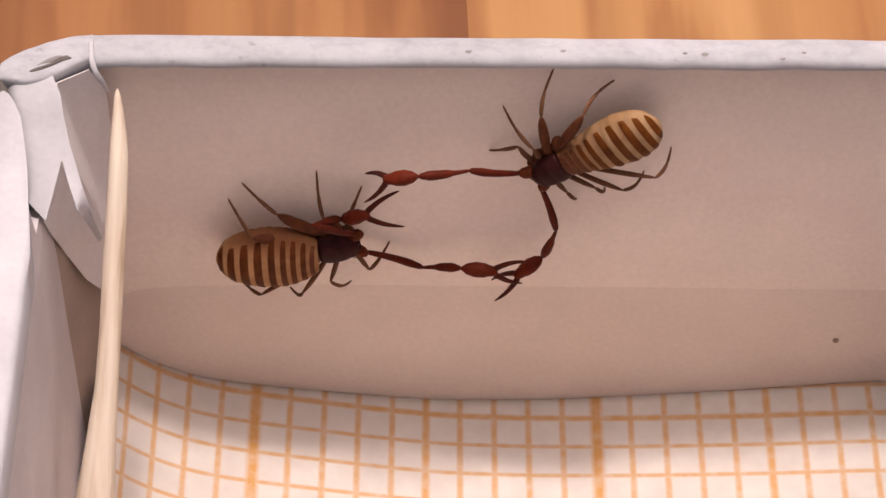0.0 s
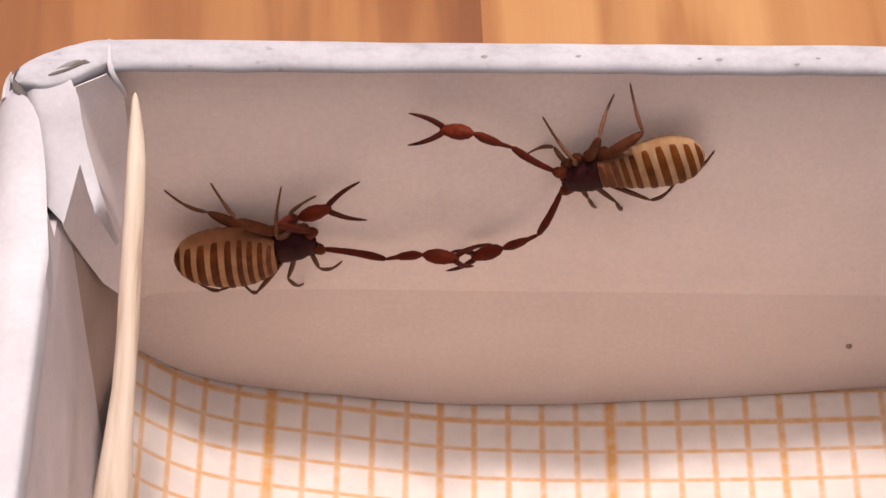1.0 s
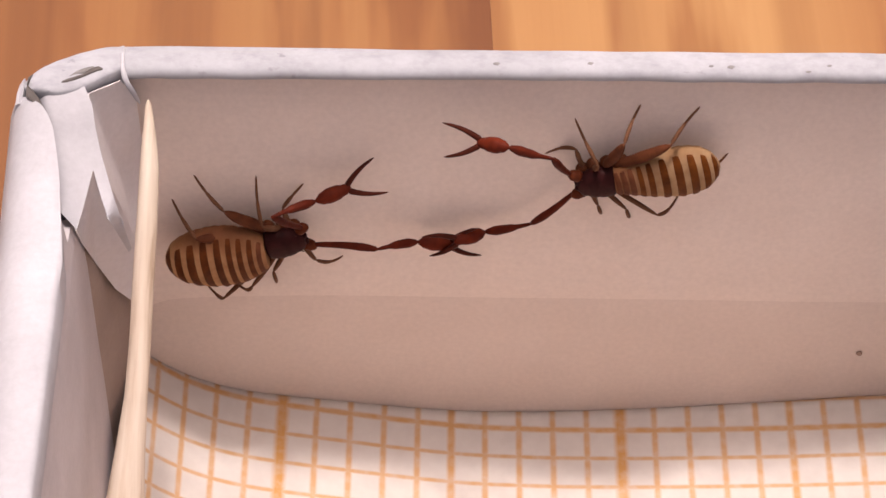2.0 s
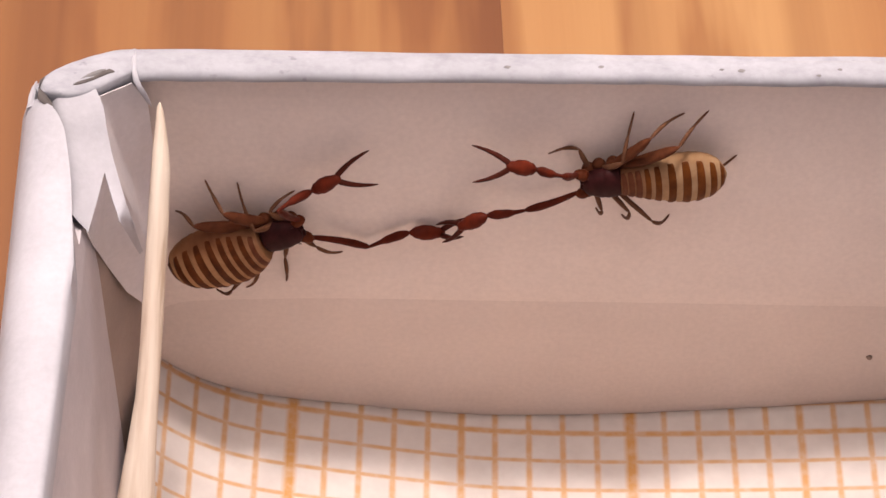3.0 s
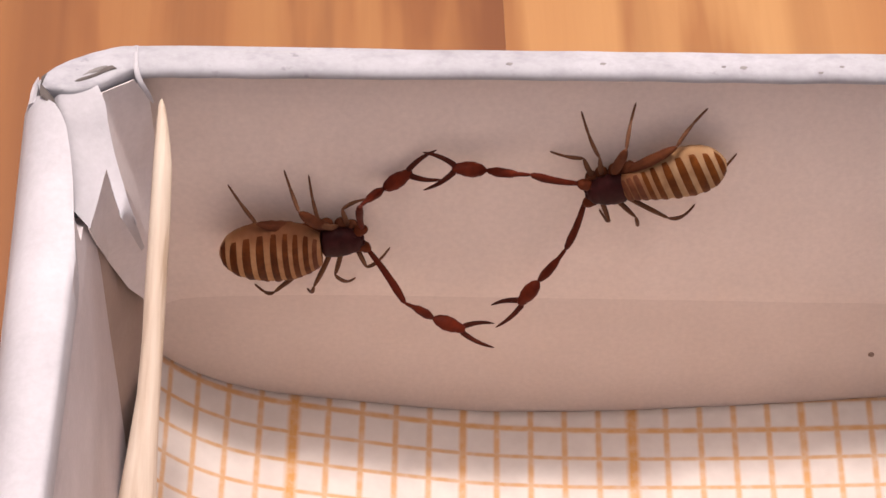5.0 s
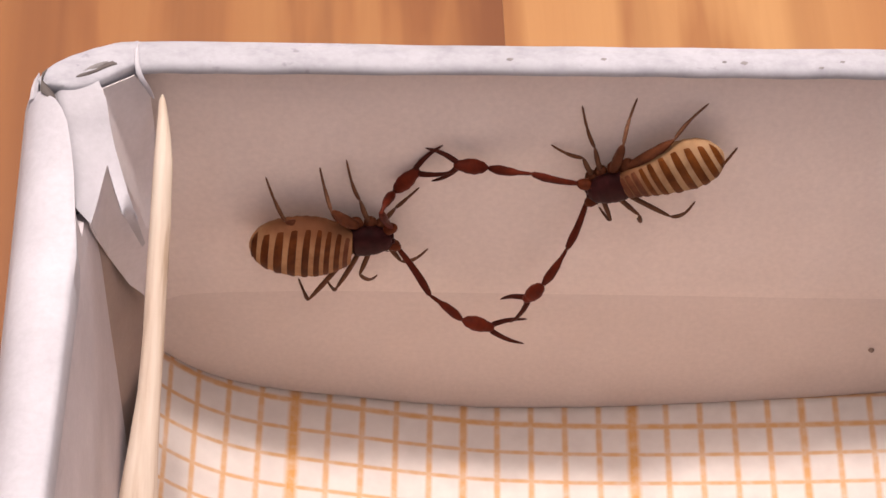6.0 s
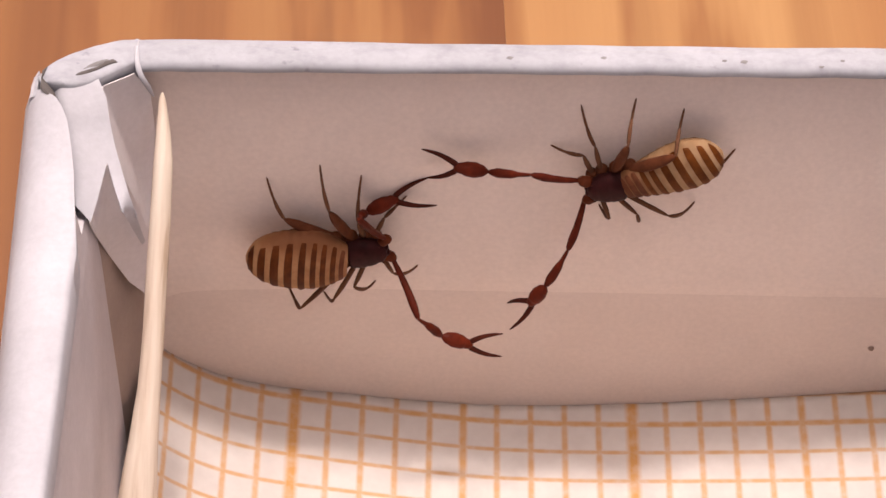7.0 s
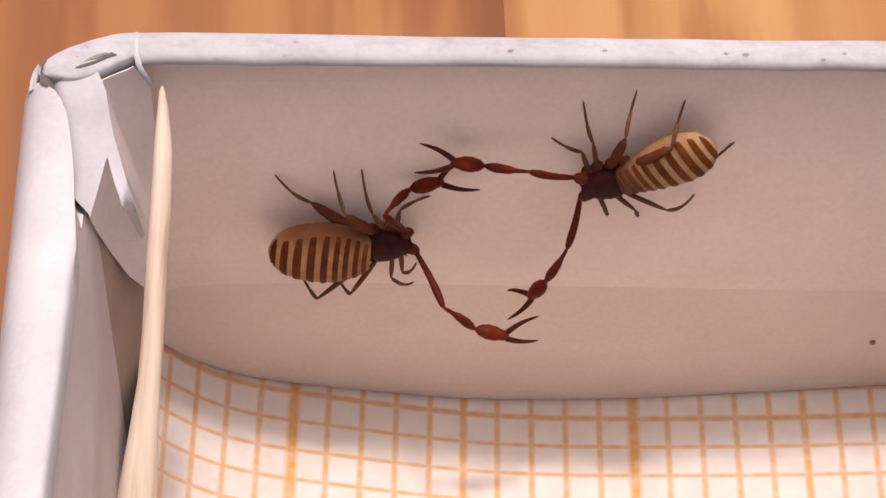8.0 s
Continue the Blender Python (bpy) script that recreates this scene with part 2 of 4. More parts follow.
part("back_wall", back_wall([(0.0, -1.0), (0.0, 14.4), (0.1, 14.5), (0.36, 14.5), (0.36, -1.4), (0.1, -1.4)]), CARD_LOWER, box)
part("rim", back_wall([(0.02, 14.5), (-0.3, 14.56), (-0.5, 14.61), (-0.585, 14.68), (-0.60, 14.76), (-0.56, 14.86), (-0.46, RIM_Z - 0.03), (-0.32, RIM_Z + 0.015), (-0.15, RIM_Z + 0.03),
                       (0.05, RIM_Z + 0.02), (0.28, RIM_Z - 0.03), (0.37, RIM_Z - 0.15), (0.37, 14.52)]), CARD_RIM, box, "worn white rim with dark specks")


def lining():
    """Thin sheet glued to the inside of the back wall, its lower edge slightly wavy."""
    rings = []
    for i in range(91):
        x = -9.15 + (RIGHT + 9.1) * (i / 90) ** 1.5
        edge = 5.55 + wavy(5, x, 0.12, 0.25) - 0.9 * math.exp(-((x + 8.6) / 0.9) ** 2)
        sec = [(-0.004, 14.45), (-0.03, 14.4), (-0.035, edge + 0.5), (-0.03, edge), (-0.004, edge - 0.25)]
        rings.append([(x, y + wavy(6, x + z, 0.2, 0.01), z) for y, z in sec])
    return loft(rings, closed=False, caps=False)


part("lining_sheet", lining(), CARD_WALL, box, "smooth pale lining sheet")


def lean(z):
    """The side lining leans inwards towards the floor."""
    return -9.1 + 0.42 * (14.5 - z) / 14.5


def splay(y):
    """The side wall gives way outwards along its length."""
    return -0.26 * min(max((-y - 6.5) / 7.5, 0), 1)


side = [(-9.24, 14.4), (lean(13.0), 12.8), (lean(-0.25), -0.25), (-10.3, -0.25), (-10.3, 14.55)]
part("left_wall", loft([[(x + splay(y) * (x > -10), y, z) for x, z in side] for y in (-4.75, -6.5, -9.0, -11.5, -14.0, FRONT)]), SIDE, box, smooth=False)
stub = [(-2.35, -0.25), (-2.45, 5.0), (-2.4, 8.0), (-2.6, 9.6), (-2.95, 11.3), (-3.6, 12.95), (-4.1, 13.2), (-4.75, 13.4), (-4.75, -0.25)]
part("wall_end", loft([[(x or lean(z), y, z - drop * (z > 13.1)) for y, z in stub] for x, drop in ((None, 0.6), (-9.14, 0), (-9.9, 0))]), SIDE, box, smooth=False)


def left_wrap():
    """Paper rolled over the side wall, with a flat crest, a sloped outside and a slanted end."""
    rings = []
    for i in range(61):
        u = (i / 60) ** 2
        sec = [(-9.06, 13.6), (-9.05, 14.86), (-9.12, 14.95), (-9.2, 14.98), (-9.28, 14.985), (-9.38, 14.99), (-9.52, 15.0), (-9.68, 15.0), (-9.85, 14.98), (-10.2, 14.85), (-10.5, 14.55), (-10.72, 13.9), (-10.85, 12.5), (-11.0, 6.0),
               (-11.0, -1.4), (-10.85, -1.4), (-10.6, 12.0), (-10.1, 14.5), (-9.4, 14.6), (-9.12, 14.5), (-9.11, 13.6)]
        ring = []
        for x, z in sec:
            start = np.interp(x, [-10.55, -10.2, -9.76, -9.47, -9.26, -9.2, -9.05], [-1.1, -1.35, -1.80, -2.60, -4.25, -5.0, -6.4])
            y = start + (FRONT - start) * u
            k = 1.0 if z > 14 else 0.0
            ring.append((x + wavy(8, y, 0.25, 0.04) * k + splay(y) * min(max((x + 10.2) / 0.8, 0), 1), y, z + wavy(9, y, 0.3, 0.05) * k + 0.03 * k * math.exp(-((y - start) / 0.8) ** 2)))
        rings.append(ring)
    return loft(rings)


part("side_wrap", left_wrap(), CARD_FOLD, box, "white paper rolled over the side wall")
# right wall is never seen; its nearness is chosen to hold back light
part("unseen_right_wall", slab([(RIGHT, 0.9), (RIGHT + 1, 0.9), (RIGHT + 1, FRONT), (RIGHT, FRONT)], -0.25, RIM_Z, 0.2), CARD_FOLD, box)
part("front_wall", slab([(-9.1, FRONT - 1), (RIGHT + 1, FRONT - 1), (RIGHT + 1, FRONT), (-9.1, FRONT)], -0.25, RIM_Z, 0.2), CARD_FOLD, box)


def rim_corner():
    """The rounded end of the rim: a flat strip of paper turned down at both edges, bending round the corner."""
    outer = ((-7.97, 0.46), (-8.5, 0.40), (-9.12, 0.19), (-9.78, -0.16), (-10.2, -0.60), (-10.37, -0.97))
    inner = ((-7.97, -0.47), (-8.36, -0.70), (-8.90, -1.14), (-9.45, -1.30), (-9.95, -1.24), (-10.24, -1.14))
    share = ((0, -1.4), (0, 14.60), (0.02, 14.78), (0.06, 14.90), (0.13, 14.98), (0.3, 15.02), (0.5, 15.03), (0.7, 15.025), (0.86, 15.02), (0.94, 15.0), (0.985, 14.95), (1, 14.80), (1, 14.50), (0.9, 14.3), (0.5, 14.2))
    rings = []
    for i in range(41):
        v = np.clip(i / 40 * 5 + np.linspace(-0.35, 0.35, 7) * min(1, i / 4, (40 - i) / 4), 0, 5)
        o, n = ([float(np.mean(np.interp(v, range(6), [p[k] for p in line]))) for k in (0, 1)] for line in (outer, inner))
        sag = 0.16 * max(0, i / 40 - 0.86) / 0.14
        rings.append([(o[0] + (n[0] - o[0]) * k, o[1] + (n[1] - o[1]) * k, z + (wavy(21, i * 0.2 + k * 3, 1.0, 0.03) - sag * math.sin(math.pi * k) if z > 14.8 else 0)) for k, z in share])
    return loft(rings)


part("rim_corner", rim_corner(), CARD_RIM, box, "rounded corner of the rim")


def bent(way, radii, squash=0.5, sides=10):
    """A tapering limb along a way of (x, y, z), flattened in z."""
    return loft([[(x, y + r * math.cos(a), z + r * squash * math.sin(a)) for a in (2 * math.pi * k / sides for k in range(sides))] for (x, y, z), r in zip(way, radii)])


slit_way = [(-9.42, -0.97), (-9.30, -0.92), (-9.12, -0.85), (-8.94, -0.76), (-8.74, -0.60), (-8.56, -0.50), (-8.44, -0.52)]
part("slit", bent([(x, y, RIM_Z + 0.085) for x, y in slit_way], (0.02, 0.055, 0.06, 0.055, 0.08, 0.075, 0.02)), SLIT_AND_SHADE, box, "dark slit in the rim corner")
part("frayed_edge", bent([(x, y, RIM_Z + 0.08) for x, y in ((-9.25, -0.78), (-9.10, -0.66), (-8.95, -0.60), (-8.80, -0.52), (-8.66, -0.44))], (0.015, 0.05, 0.08, 0.07, 0.02)), NICK, box, "grey frayed paper edge above the slit")

# a dark flat piece paints the shade in the dent where the rim ends
part("dent_shade", bent(((-10.13, -0.70, 14.99), (-10.24, -0.97, 15.02), (-10.25, -1.23, 15.00), (-10.10, -1.39, 14.97), (-9.93, -1.54, 14.93), (-9.79, -1.72, 14.77)), (0.04, 0.15, 0.20, 0.18, 0.12, 0.03), 0.3), SLIT_AND_SHADE, box, "dent at the end of the rim, its shade painted dark")
sliver = loft([[(x + w * dx, y + 0.3 * w * dx, z + dz) for dx, dz in ((-1, -0.3), (-0.6, 0.02), (0, 0.06), (0.6, 0.02), (1, -0.3))] for x, y, z, w in
               ((-10.45, -1.46, 14.7, 0.13), (-10.42, -1.19, 14.82, 0.13), (-10.38, -0.95, 14.88, 0.1), (-10.34, -0.74, 14.85, 0.03))])
part("paper_sliver", sliver, CARD_FOLD, box, "white sliver of torn paper")


def creased(spots, faces, cuts, ripple, thickness, rounds=1):
    """Thin creased paper over named corners, finely divided, softened and rippled."""
    bm = bmesh.new()
    verts = {key: bm.verts.new(Vector(p) * MM) for key, p in spots.items()}
    for face in faces:
        bm.faces.new([verts[i] for i in face.split()])
    bmesh.ops.triangulate(bm, faces=bm.faces)
    bmesh.ops.subdivide_edges(bm, edges=bm.edges[:], cuts=cuts, use_grid_fill=True)
    inner = [v for v in bm.verts if not v.is_boundary]
    for _ in range(rounds):
        bmesh.ops.smooth_vert(bm, verts=inner, factor=0.5, use_axis_x=True, use_axis_y=True, use_axis_z=True)
    for v in bm.verts:
        v.co.z += ripple * MM * noise.noise(v.co * 1100)
    bmesh.ops.recalc_face_normals(bm, faces=bm.faces)
    bmesh.ops.solidify(bm, geom=bm.faces[:], thickness=thickness * MM)
    return bm


def tongue():
    """The paper that slopes down from the rim corner, with a notch between its body and a narrow strip."""
    spots = dict(a=(-10.08, -1.10, 14.55), f2=(-9.95, -2.0, 13.9), f1=(-9.75, -2.94, 13.4), f=(-9.52, -3.82, 13.1), ea=(-9.85, -1.08, 14.92), e2=(-9.62, -2.1, 14.50), e1=(-9.46, -3.0, 14.0), e0=(-9.37, -3.84, 13.52),
                 m=(-9.40, -1.04, 14.97), t=(-8.86, -1.06, 14.96), s=(-8.66, -1.52, 14.81), r1=(-8.58, -1.95, 14.56), r2=(-8.43, -2.52, 14.22), r3=(-8.10, -3.40, 13.55),
                 r4=(-7.91, -3.60, 12.80), r5=(-7.91, -1.75, 9.60), q2=(-7.99, -1.80, 9.52), q=(-8.20, -3.95, 13.39), q0=(-8.39, -3.50, 13.66), p=(-8.60, -2.90, 13.99), b=(-8.96, -4.20, 13.27))
    return creased(spots, ("a f2 e2 ea", "f2 f1 e1 e2", "f1 f e0 e1", "ea e2 s m", "m s t", "e2 r1 s", "e2 e1 p r1", "p r2 r1", "p q0 r3 r2", "q0 q r4 r3", "q q2 r5 r4", "e1 e0 b p"), 5, 0.05, 0.03, 5)


def pocket():
    """The upright fold behind the tongue and the sheet that closes the corner under the rim."""
    spots = dict(v0=(-9.10, -2.95, 13.3), v1=(-8.62, -2.45, 14.2), v2=(-8.02, -1.95, 11.3), b0=(-9.00, -4.20, 13.24), b1=(-8.97, -3.45, 11.87), b2=(-8.84, -2.26, 9.70), b3=(-8.63, -2.02, 8.85), b4=(-8.40, -1.80, 8.0), b5=(-8.10, -1.50, 7.2), b6=(-7.85, -1.10, 6.2),
                 v3=(-7.80, -1.55, 9.6), t=(-8.80, -1.10, 14.76), u=(-8.04, -0.57, 14.74), c=(-7.69, -0.47, 13.9), g1=(-7.60, -0.12, 10.84), g2=(-7.75, -0.12, 8.55), g3=(-7.95, -0.12, 5.6), h=(-8.20, -0.85, 11.6))
    return creased(spots, ("v0 b0 b1 v1", "v1 b1 b2", "v1 b2 b3 v2", "v2 b3 b4", "v2 b4 b5 v3", "v3 b5 b6", "v1 v2 h", "v2 v3 h", "t v1 h", "t h u", "u h c", "c h g1", "h v3 g1", "g1 v3 g2", "v3 b6 g2", "g2 b6 g3"), 5, 0.05, 0.03)


part("corner_fold", tongue(), CARD_FOLD, box, "creased white paper tongue sloping down from the corner")
part("inner_fold", pocket(), INNER, box, "upright paper fold closing the inner corner")
flap = bmesh.new()
flap.faces.new([flap.verts.new(Vector(p) * MM) for p in ((-9.02, -2.85, 10.9), (-8.2, -0.1, 8.2), (-8.05, -0.1, -0.2), (-8.76, -2.45, -0.2))])
bmesh.ops.subdivide_edges(flap, edges=flap.edges, cuts=5, use_grid_fill=True)
for v in flap.verts:
    v.co.y += 0.05 * MM * math.sin(v.co.z / MM * 0.7)
bmesh.ops.solidify(flap, geom=flap.faces[:], thickness=-0.08 * MM)
# flap is browner and darker than the linings beside it
part("corner_flap", flap, FLAP_BROWN, box, "greyish-brown flap closing the inner corner")


def crest():
    """A rounded ridge of paper running over the lip, its rings square to its way."""
    way = [Vector(p) for p in ((-8.00, 0.36, 14.92), (-7.99, -0.05, 15.02), (-7.97, -0.44, 15.02), (-7.91, -0.69, 14.93), (-7.83, -0.81, 14.79), (-7.71, -0.79, 14.49), (-7.63, -0.75, 14.21), (-7.58, -0.63, 13.93))]
    wide = (0.045, 0.06, 0.065, 0.07, 0.07, 0.065, 0.05, 0.02)
    rings = []
    for i, (p, w) in enumerate(zip(way, wide)):
        t = (way[min(i + 1, 7)] - way[max(i - 1, 0)]).normalized()
        side = t.cross(Vector((0, -0.6, 0.8))).normalized()
        up = side.cross(t)
        rings.append([p + side * w * math.cos(a) + up * 0.55 * w * math.sin(a) for a in (2 * math.pi * k / 12 for k in range(12))])
    return loft(rings)


part("crease", crest(), CARD_FOLD, box, "white paper crease over the rim")
for sx, sy, sr in ((1.26, -0.11, 0.085), (3.61, -0.07, 0.075), (7.15, -0.12, 0.095), (6.65, -0.1, 0.06), (9.1, -0.22, 0.07), (9.65, -0.05, 0.06)):
    across = sy - np.interp(sx, RIM_X, RIM_FRONT) * 0.6 - np.interp(sx, RIM_X, RIM_BACK) * 0.4
    top = RIM_Z + np.interp(across, (-0.46, -0.32, -0.15, 0.05, 0.28), (-0.03, 0.015, 0.03, 0.02, -0.03)) + wavy(2, sx, 0.5, 0.04)
    part("rim_speck", bent([(sx - sr, sy, top), (sx - 0.4 * sr, sy + 0.2 * sr, top + 0.002), (sx + 0.3 * sr, sy + 0.1 * sr, top + 0.002), (sx + 1.1 * sr, sy + 0.4 * sr, top)],
                           (0.015, 0.6 * sr, 0.75 * sr, 0.02), 0.12), NICK, box, "small dark nick")

# ---- graph paper ----
SHEET_TURN = radians(-2.433)


def sheet_height(x):
    return np.interp(x, [-8.6, -7.6, -6.8, -6.0, -5.2, -4.0, -2.7, -0.6, 1.5, 3.8, 6.0, 8.2, 10.8, 13.5, 20],
                     [3.6, 2.50, 1.82, 1.40, 1.09, 0.84, 0.64, 0.31, 0.08, 0.09, 0.21, 0.40, 0.66, 1.0, 1.3])


def graph_paper():
    xs = np.concatenate([np.linspace(-8.05, 14, 120), np.linspace(14.25, 15.0, 4)])
    hs = np.array([np.mean(sheet_height(x + np.linspace(-0.7, 0.7, 15))) for x in xs])
    arc = np.concatenate([[0], np.cumsum(np.hypot(np.diff(xs), np.diff(hs)))])
    arc -= np.interp(5.997, xs, arc)
    ys = np.concatenate([np.linspace(-0.012, -8, 30), np.linspace(-9, -42, 20)])
    bm = bmesh.new()
    uv = bm.loops.layers.uv.new("millimetres")
    grid, place = [], {}
    for i, x in enumerate(xs):
        row = []
        for y in ys:
            fade = 1 - 0.35 * min(-y / 20, 1)
            v = bm.verts.new((x * MM, y * MM, (hs[i] * fade - 0.12) * MM))
            p, q = arc[i], y - 0.237
            place[v] = (p * math.cos(SHEET_TURN) + q * math.sin(SHEET_TURN), -p * math.sin(SHEET_TURN) + q * math.cos(SHEET_TURN))
            row.append(v)
        grid.append(row)
    for a, b in zip(grid, grid[1:]):
        for j in range(len(ys) - 1):
            bm.faces.new((a[j], a[j + 1], b[j + 1], b[j]))
    for f in bm.faces:
        for loop in f.loops:
            loop[uv].uv = place[loop.vert]
    ob = mesh_object("graph_paper", bm, GRAPH)
    thick = ob.modifiers.new("thickness", "SOLIDIFY")
    thick.thickness, thick.offset = 0.11 * MM, 0
    return ob


tagged(graph_paper(), "orange-lined white millimetre graph paper curling up inside the box", "graph paper")

# ---- toothpick ----
pick_tip, pick_way = Vector((-7.36, -0.93, 14.40)), Vector((-0.0519, -0.6763, -0.7348))


def pick_rings(rows):
    return [[(off + r * math.cos(a) * (1 + 0.05 * math.sin(3 * a)), r * math.sin(a), u) for a in (2 * math.pi * i / 20 for i in range(20))] for u, off, r in rows]


pick = thing("toothpick", "pale wooden toothpick leaning into the box corner", "toothpick")
part("point", loft(pick_rings(((0, 0.02, 0.02), (0.15, 0.03, 0.075), (0.43, 0.06, 0.115), (1.0, 0.10, 0.185), (1.7, 0.14, 0.24)))), PICK, pick, "sharpened tip")
part("shaft", loft(pick_rings(((1.7, 0.14, 0.24), (3.1, 0.15, 0.265), (4.5, 0.14, 0.272), (6.0, 0.14, 0.275), (7.4, 0.11, 0.29), (8.8, 0.04, 0.375),
                               (10, -0.02, 0.47), (11.5, -0.06, 0.56), (14, -0.08, 0.65), (19.0, -0.08, 0.7)))), PICK, pick)
pick_side = Vector((0.997, -0.0765, 0.0))
pick.matrix_basis = Matrix.Translation(pick_tip * MM) @ Matrix((pick_side, pick_way.cross(pick_side), pick_way)).transposed().to_4x4()


# ---- marks on the wall ----
def crumb(name, x, y, z, r, label):
    ob = mesh_object(name, spindle(2 * r, [r * 0.6, r, r * 0.7], steps=8, sides=9, squash=0.95), SPECK)
    ob.matrix_basis = mm(x - r, y, z, 90, 0, 0)
    return tagged(ob, label, "crumb")


crumb("crumb", 12.64, -0.02, 3.0, 0.085, "tiny dark crumb stuck to the box wall")


# ---- the two pseudoscorpions ----
LEG_ROOTS = [(0.74, 0.24, 0.42), (0.52, 0.30, 0.42), (0.24, 0.38, 0.50), (-0.04, 0.42, 0.55)]
LEG_LENGTHS = [(0.70, 0.90), (0.95, 1.37), (1.75, 1.28), (1.82, 1.30)]
LOWER_LENGTHS = [(0.92, 1.05), (1.15, 1.38), (1.58, 1.25), (2.08, 1.15)]
BODY_Z = 0.70


STATIONS = [0, 0.12, 0.3, 0.48, 0.65, 0.80, 0.91, 0.97, 1.0]
BROAD = [0.50, 0.78, 0.97, 0.99, 0.90, 0.75, 0.56, 0.39, 0.06]
OVAL = [0.47, 0.57, 0.74, 0.89, 0.95, 0.87, 0.66, 0.42, 0.06]


def abdomen_half(u, wide):
    """Half width and half height of the abdomen, u from waist to tail; the wide one is broadest in front of its middle."""
    w = np.interp(u, STATIONS, BROAD if wide > 1 else OVAL)
    h = np.interp(u, [0, 0.12, 0.3, 0.5, 0.7, 0.85, 0.95, 1.0], [0.32, 0.40, 0.49, 0.53, 0.53, 0.45, 0.30, 0.06])
    return w * wide, h * (0.18 + 0.75 * wide)


def abdomen_point(u, angle, length, wide, proud=0.0):
    """angle from the middle of the back, towards +y."""
    us = np.clip(u + np.linspace(-0.05, 0.05, 7), 0, 1)
    w, h = (float(np.mean(v)) for v in abdomen_half(us, wide))
    if u > 0.97 or u < 0.02:
        w, h = (float(v) for v in abdomen_half(u, wide))
    fold = 0.010 * math.cos(2 * math.pi * u * 11) * math.sin(math.pi * u)
    return (-u * length, (w + fold + proud) * math.sin(angle), (h + fold + proud) * math.cos(angle))


def abdomen_skin(length, wide):
    us = [0, 0.015] + list(np.linspace(0.03, 0.97, 67)) + [0.985, 1.0]
    return loft([[abdomen_point(u, 2 * math.pi * i / 40, length, wide) for i in range(40)] for u in us])


def back_plate(u0, u1, span, length, wide):
    """One curved, slightly domed plate lying on the back."""
    rings = []
    for k, lift in ((0, -0.02), (0.06, 0.014), (0.3, 0.022), (0.7, 0.022), (0.94, 0.014), (1, -0.02)):
        row = []
        for i in range(19):
            a = -1 + i / 9
            u = (u0 + u1) / 2 + (u1 - u0) * (k - 0.5) * (1 - 0.4 * abs(a) ** 4) + 0.022 * (1 - a * a)
            drop = lift if abs(a) < 0.95 else -0.02
            row.append(abdomen_point(min(u, 0.985), a * span, length, wide, drop))
        rings.append(row)
    return loft(rings, closed=False, caps=False)


def carapace_shape(length):
    rings = []
    for i in range(23):
        u = i / 22
        w = np.interp(u, [0, 0.06, 0.4, 0.75, 0.93, 1], [0.34, 0.46, 0.50, 0.40, 0.31, 0.16])
        h = np.interp(u, [0, 0.06, 0.5, 0.85, 1], [0.22, 0.31, 0.33, 0.28, 0.14])
        groove = 0.02 * math.exp(-((u - 0.45) / 0.05) ** 2) + 0.018 * math.exp(-((u - 0.75) / 0.05) ** 2)
        rings.append([(-0.04 + u * (length + 0.04), (w - groove) * math.copysign(abs(math.sin(a)) ** 0.8, math.sin(a)), BODY_Z + (h - groove) * math.cos(a))
                      for a in (2 * math.pi * k / 28 for k in range(28))])
    return loft(rings)


def shin_stations(length, u0, u1):
    """Stations along the arched lower leg between two shares of its length, thinning towards the claw."""
    rows = []
    for k in range(9):
        u = u0 + (u1 - u0) * k / 8
        r = np.interp(u, [0, 0.08, 0.3, 0.5, 0.56, 0.62, 0.95, 1], [0.03, 0.06, 0.066, 0.05, 0.04, 0.045, 0.03, 0.012]) * (0.7 if k in (0, 8) else 0.86)
        rows.append((u * length, 0.10 * length * math.sin(math.pi * u ** 0.9), 0, r))
    return rows


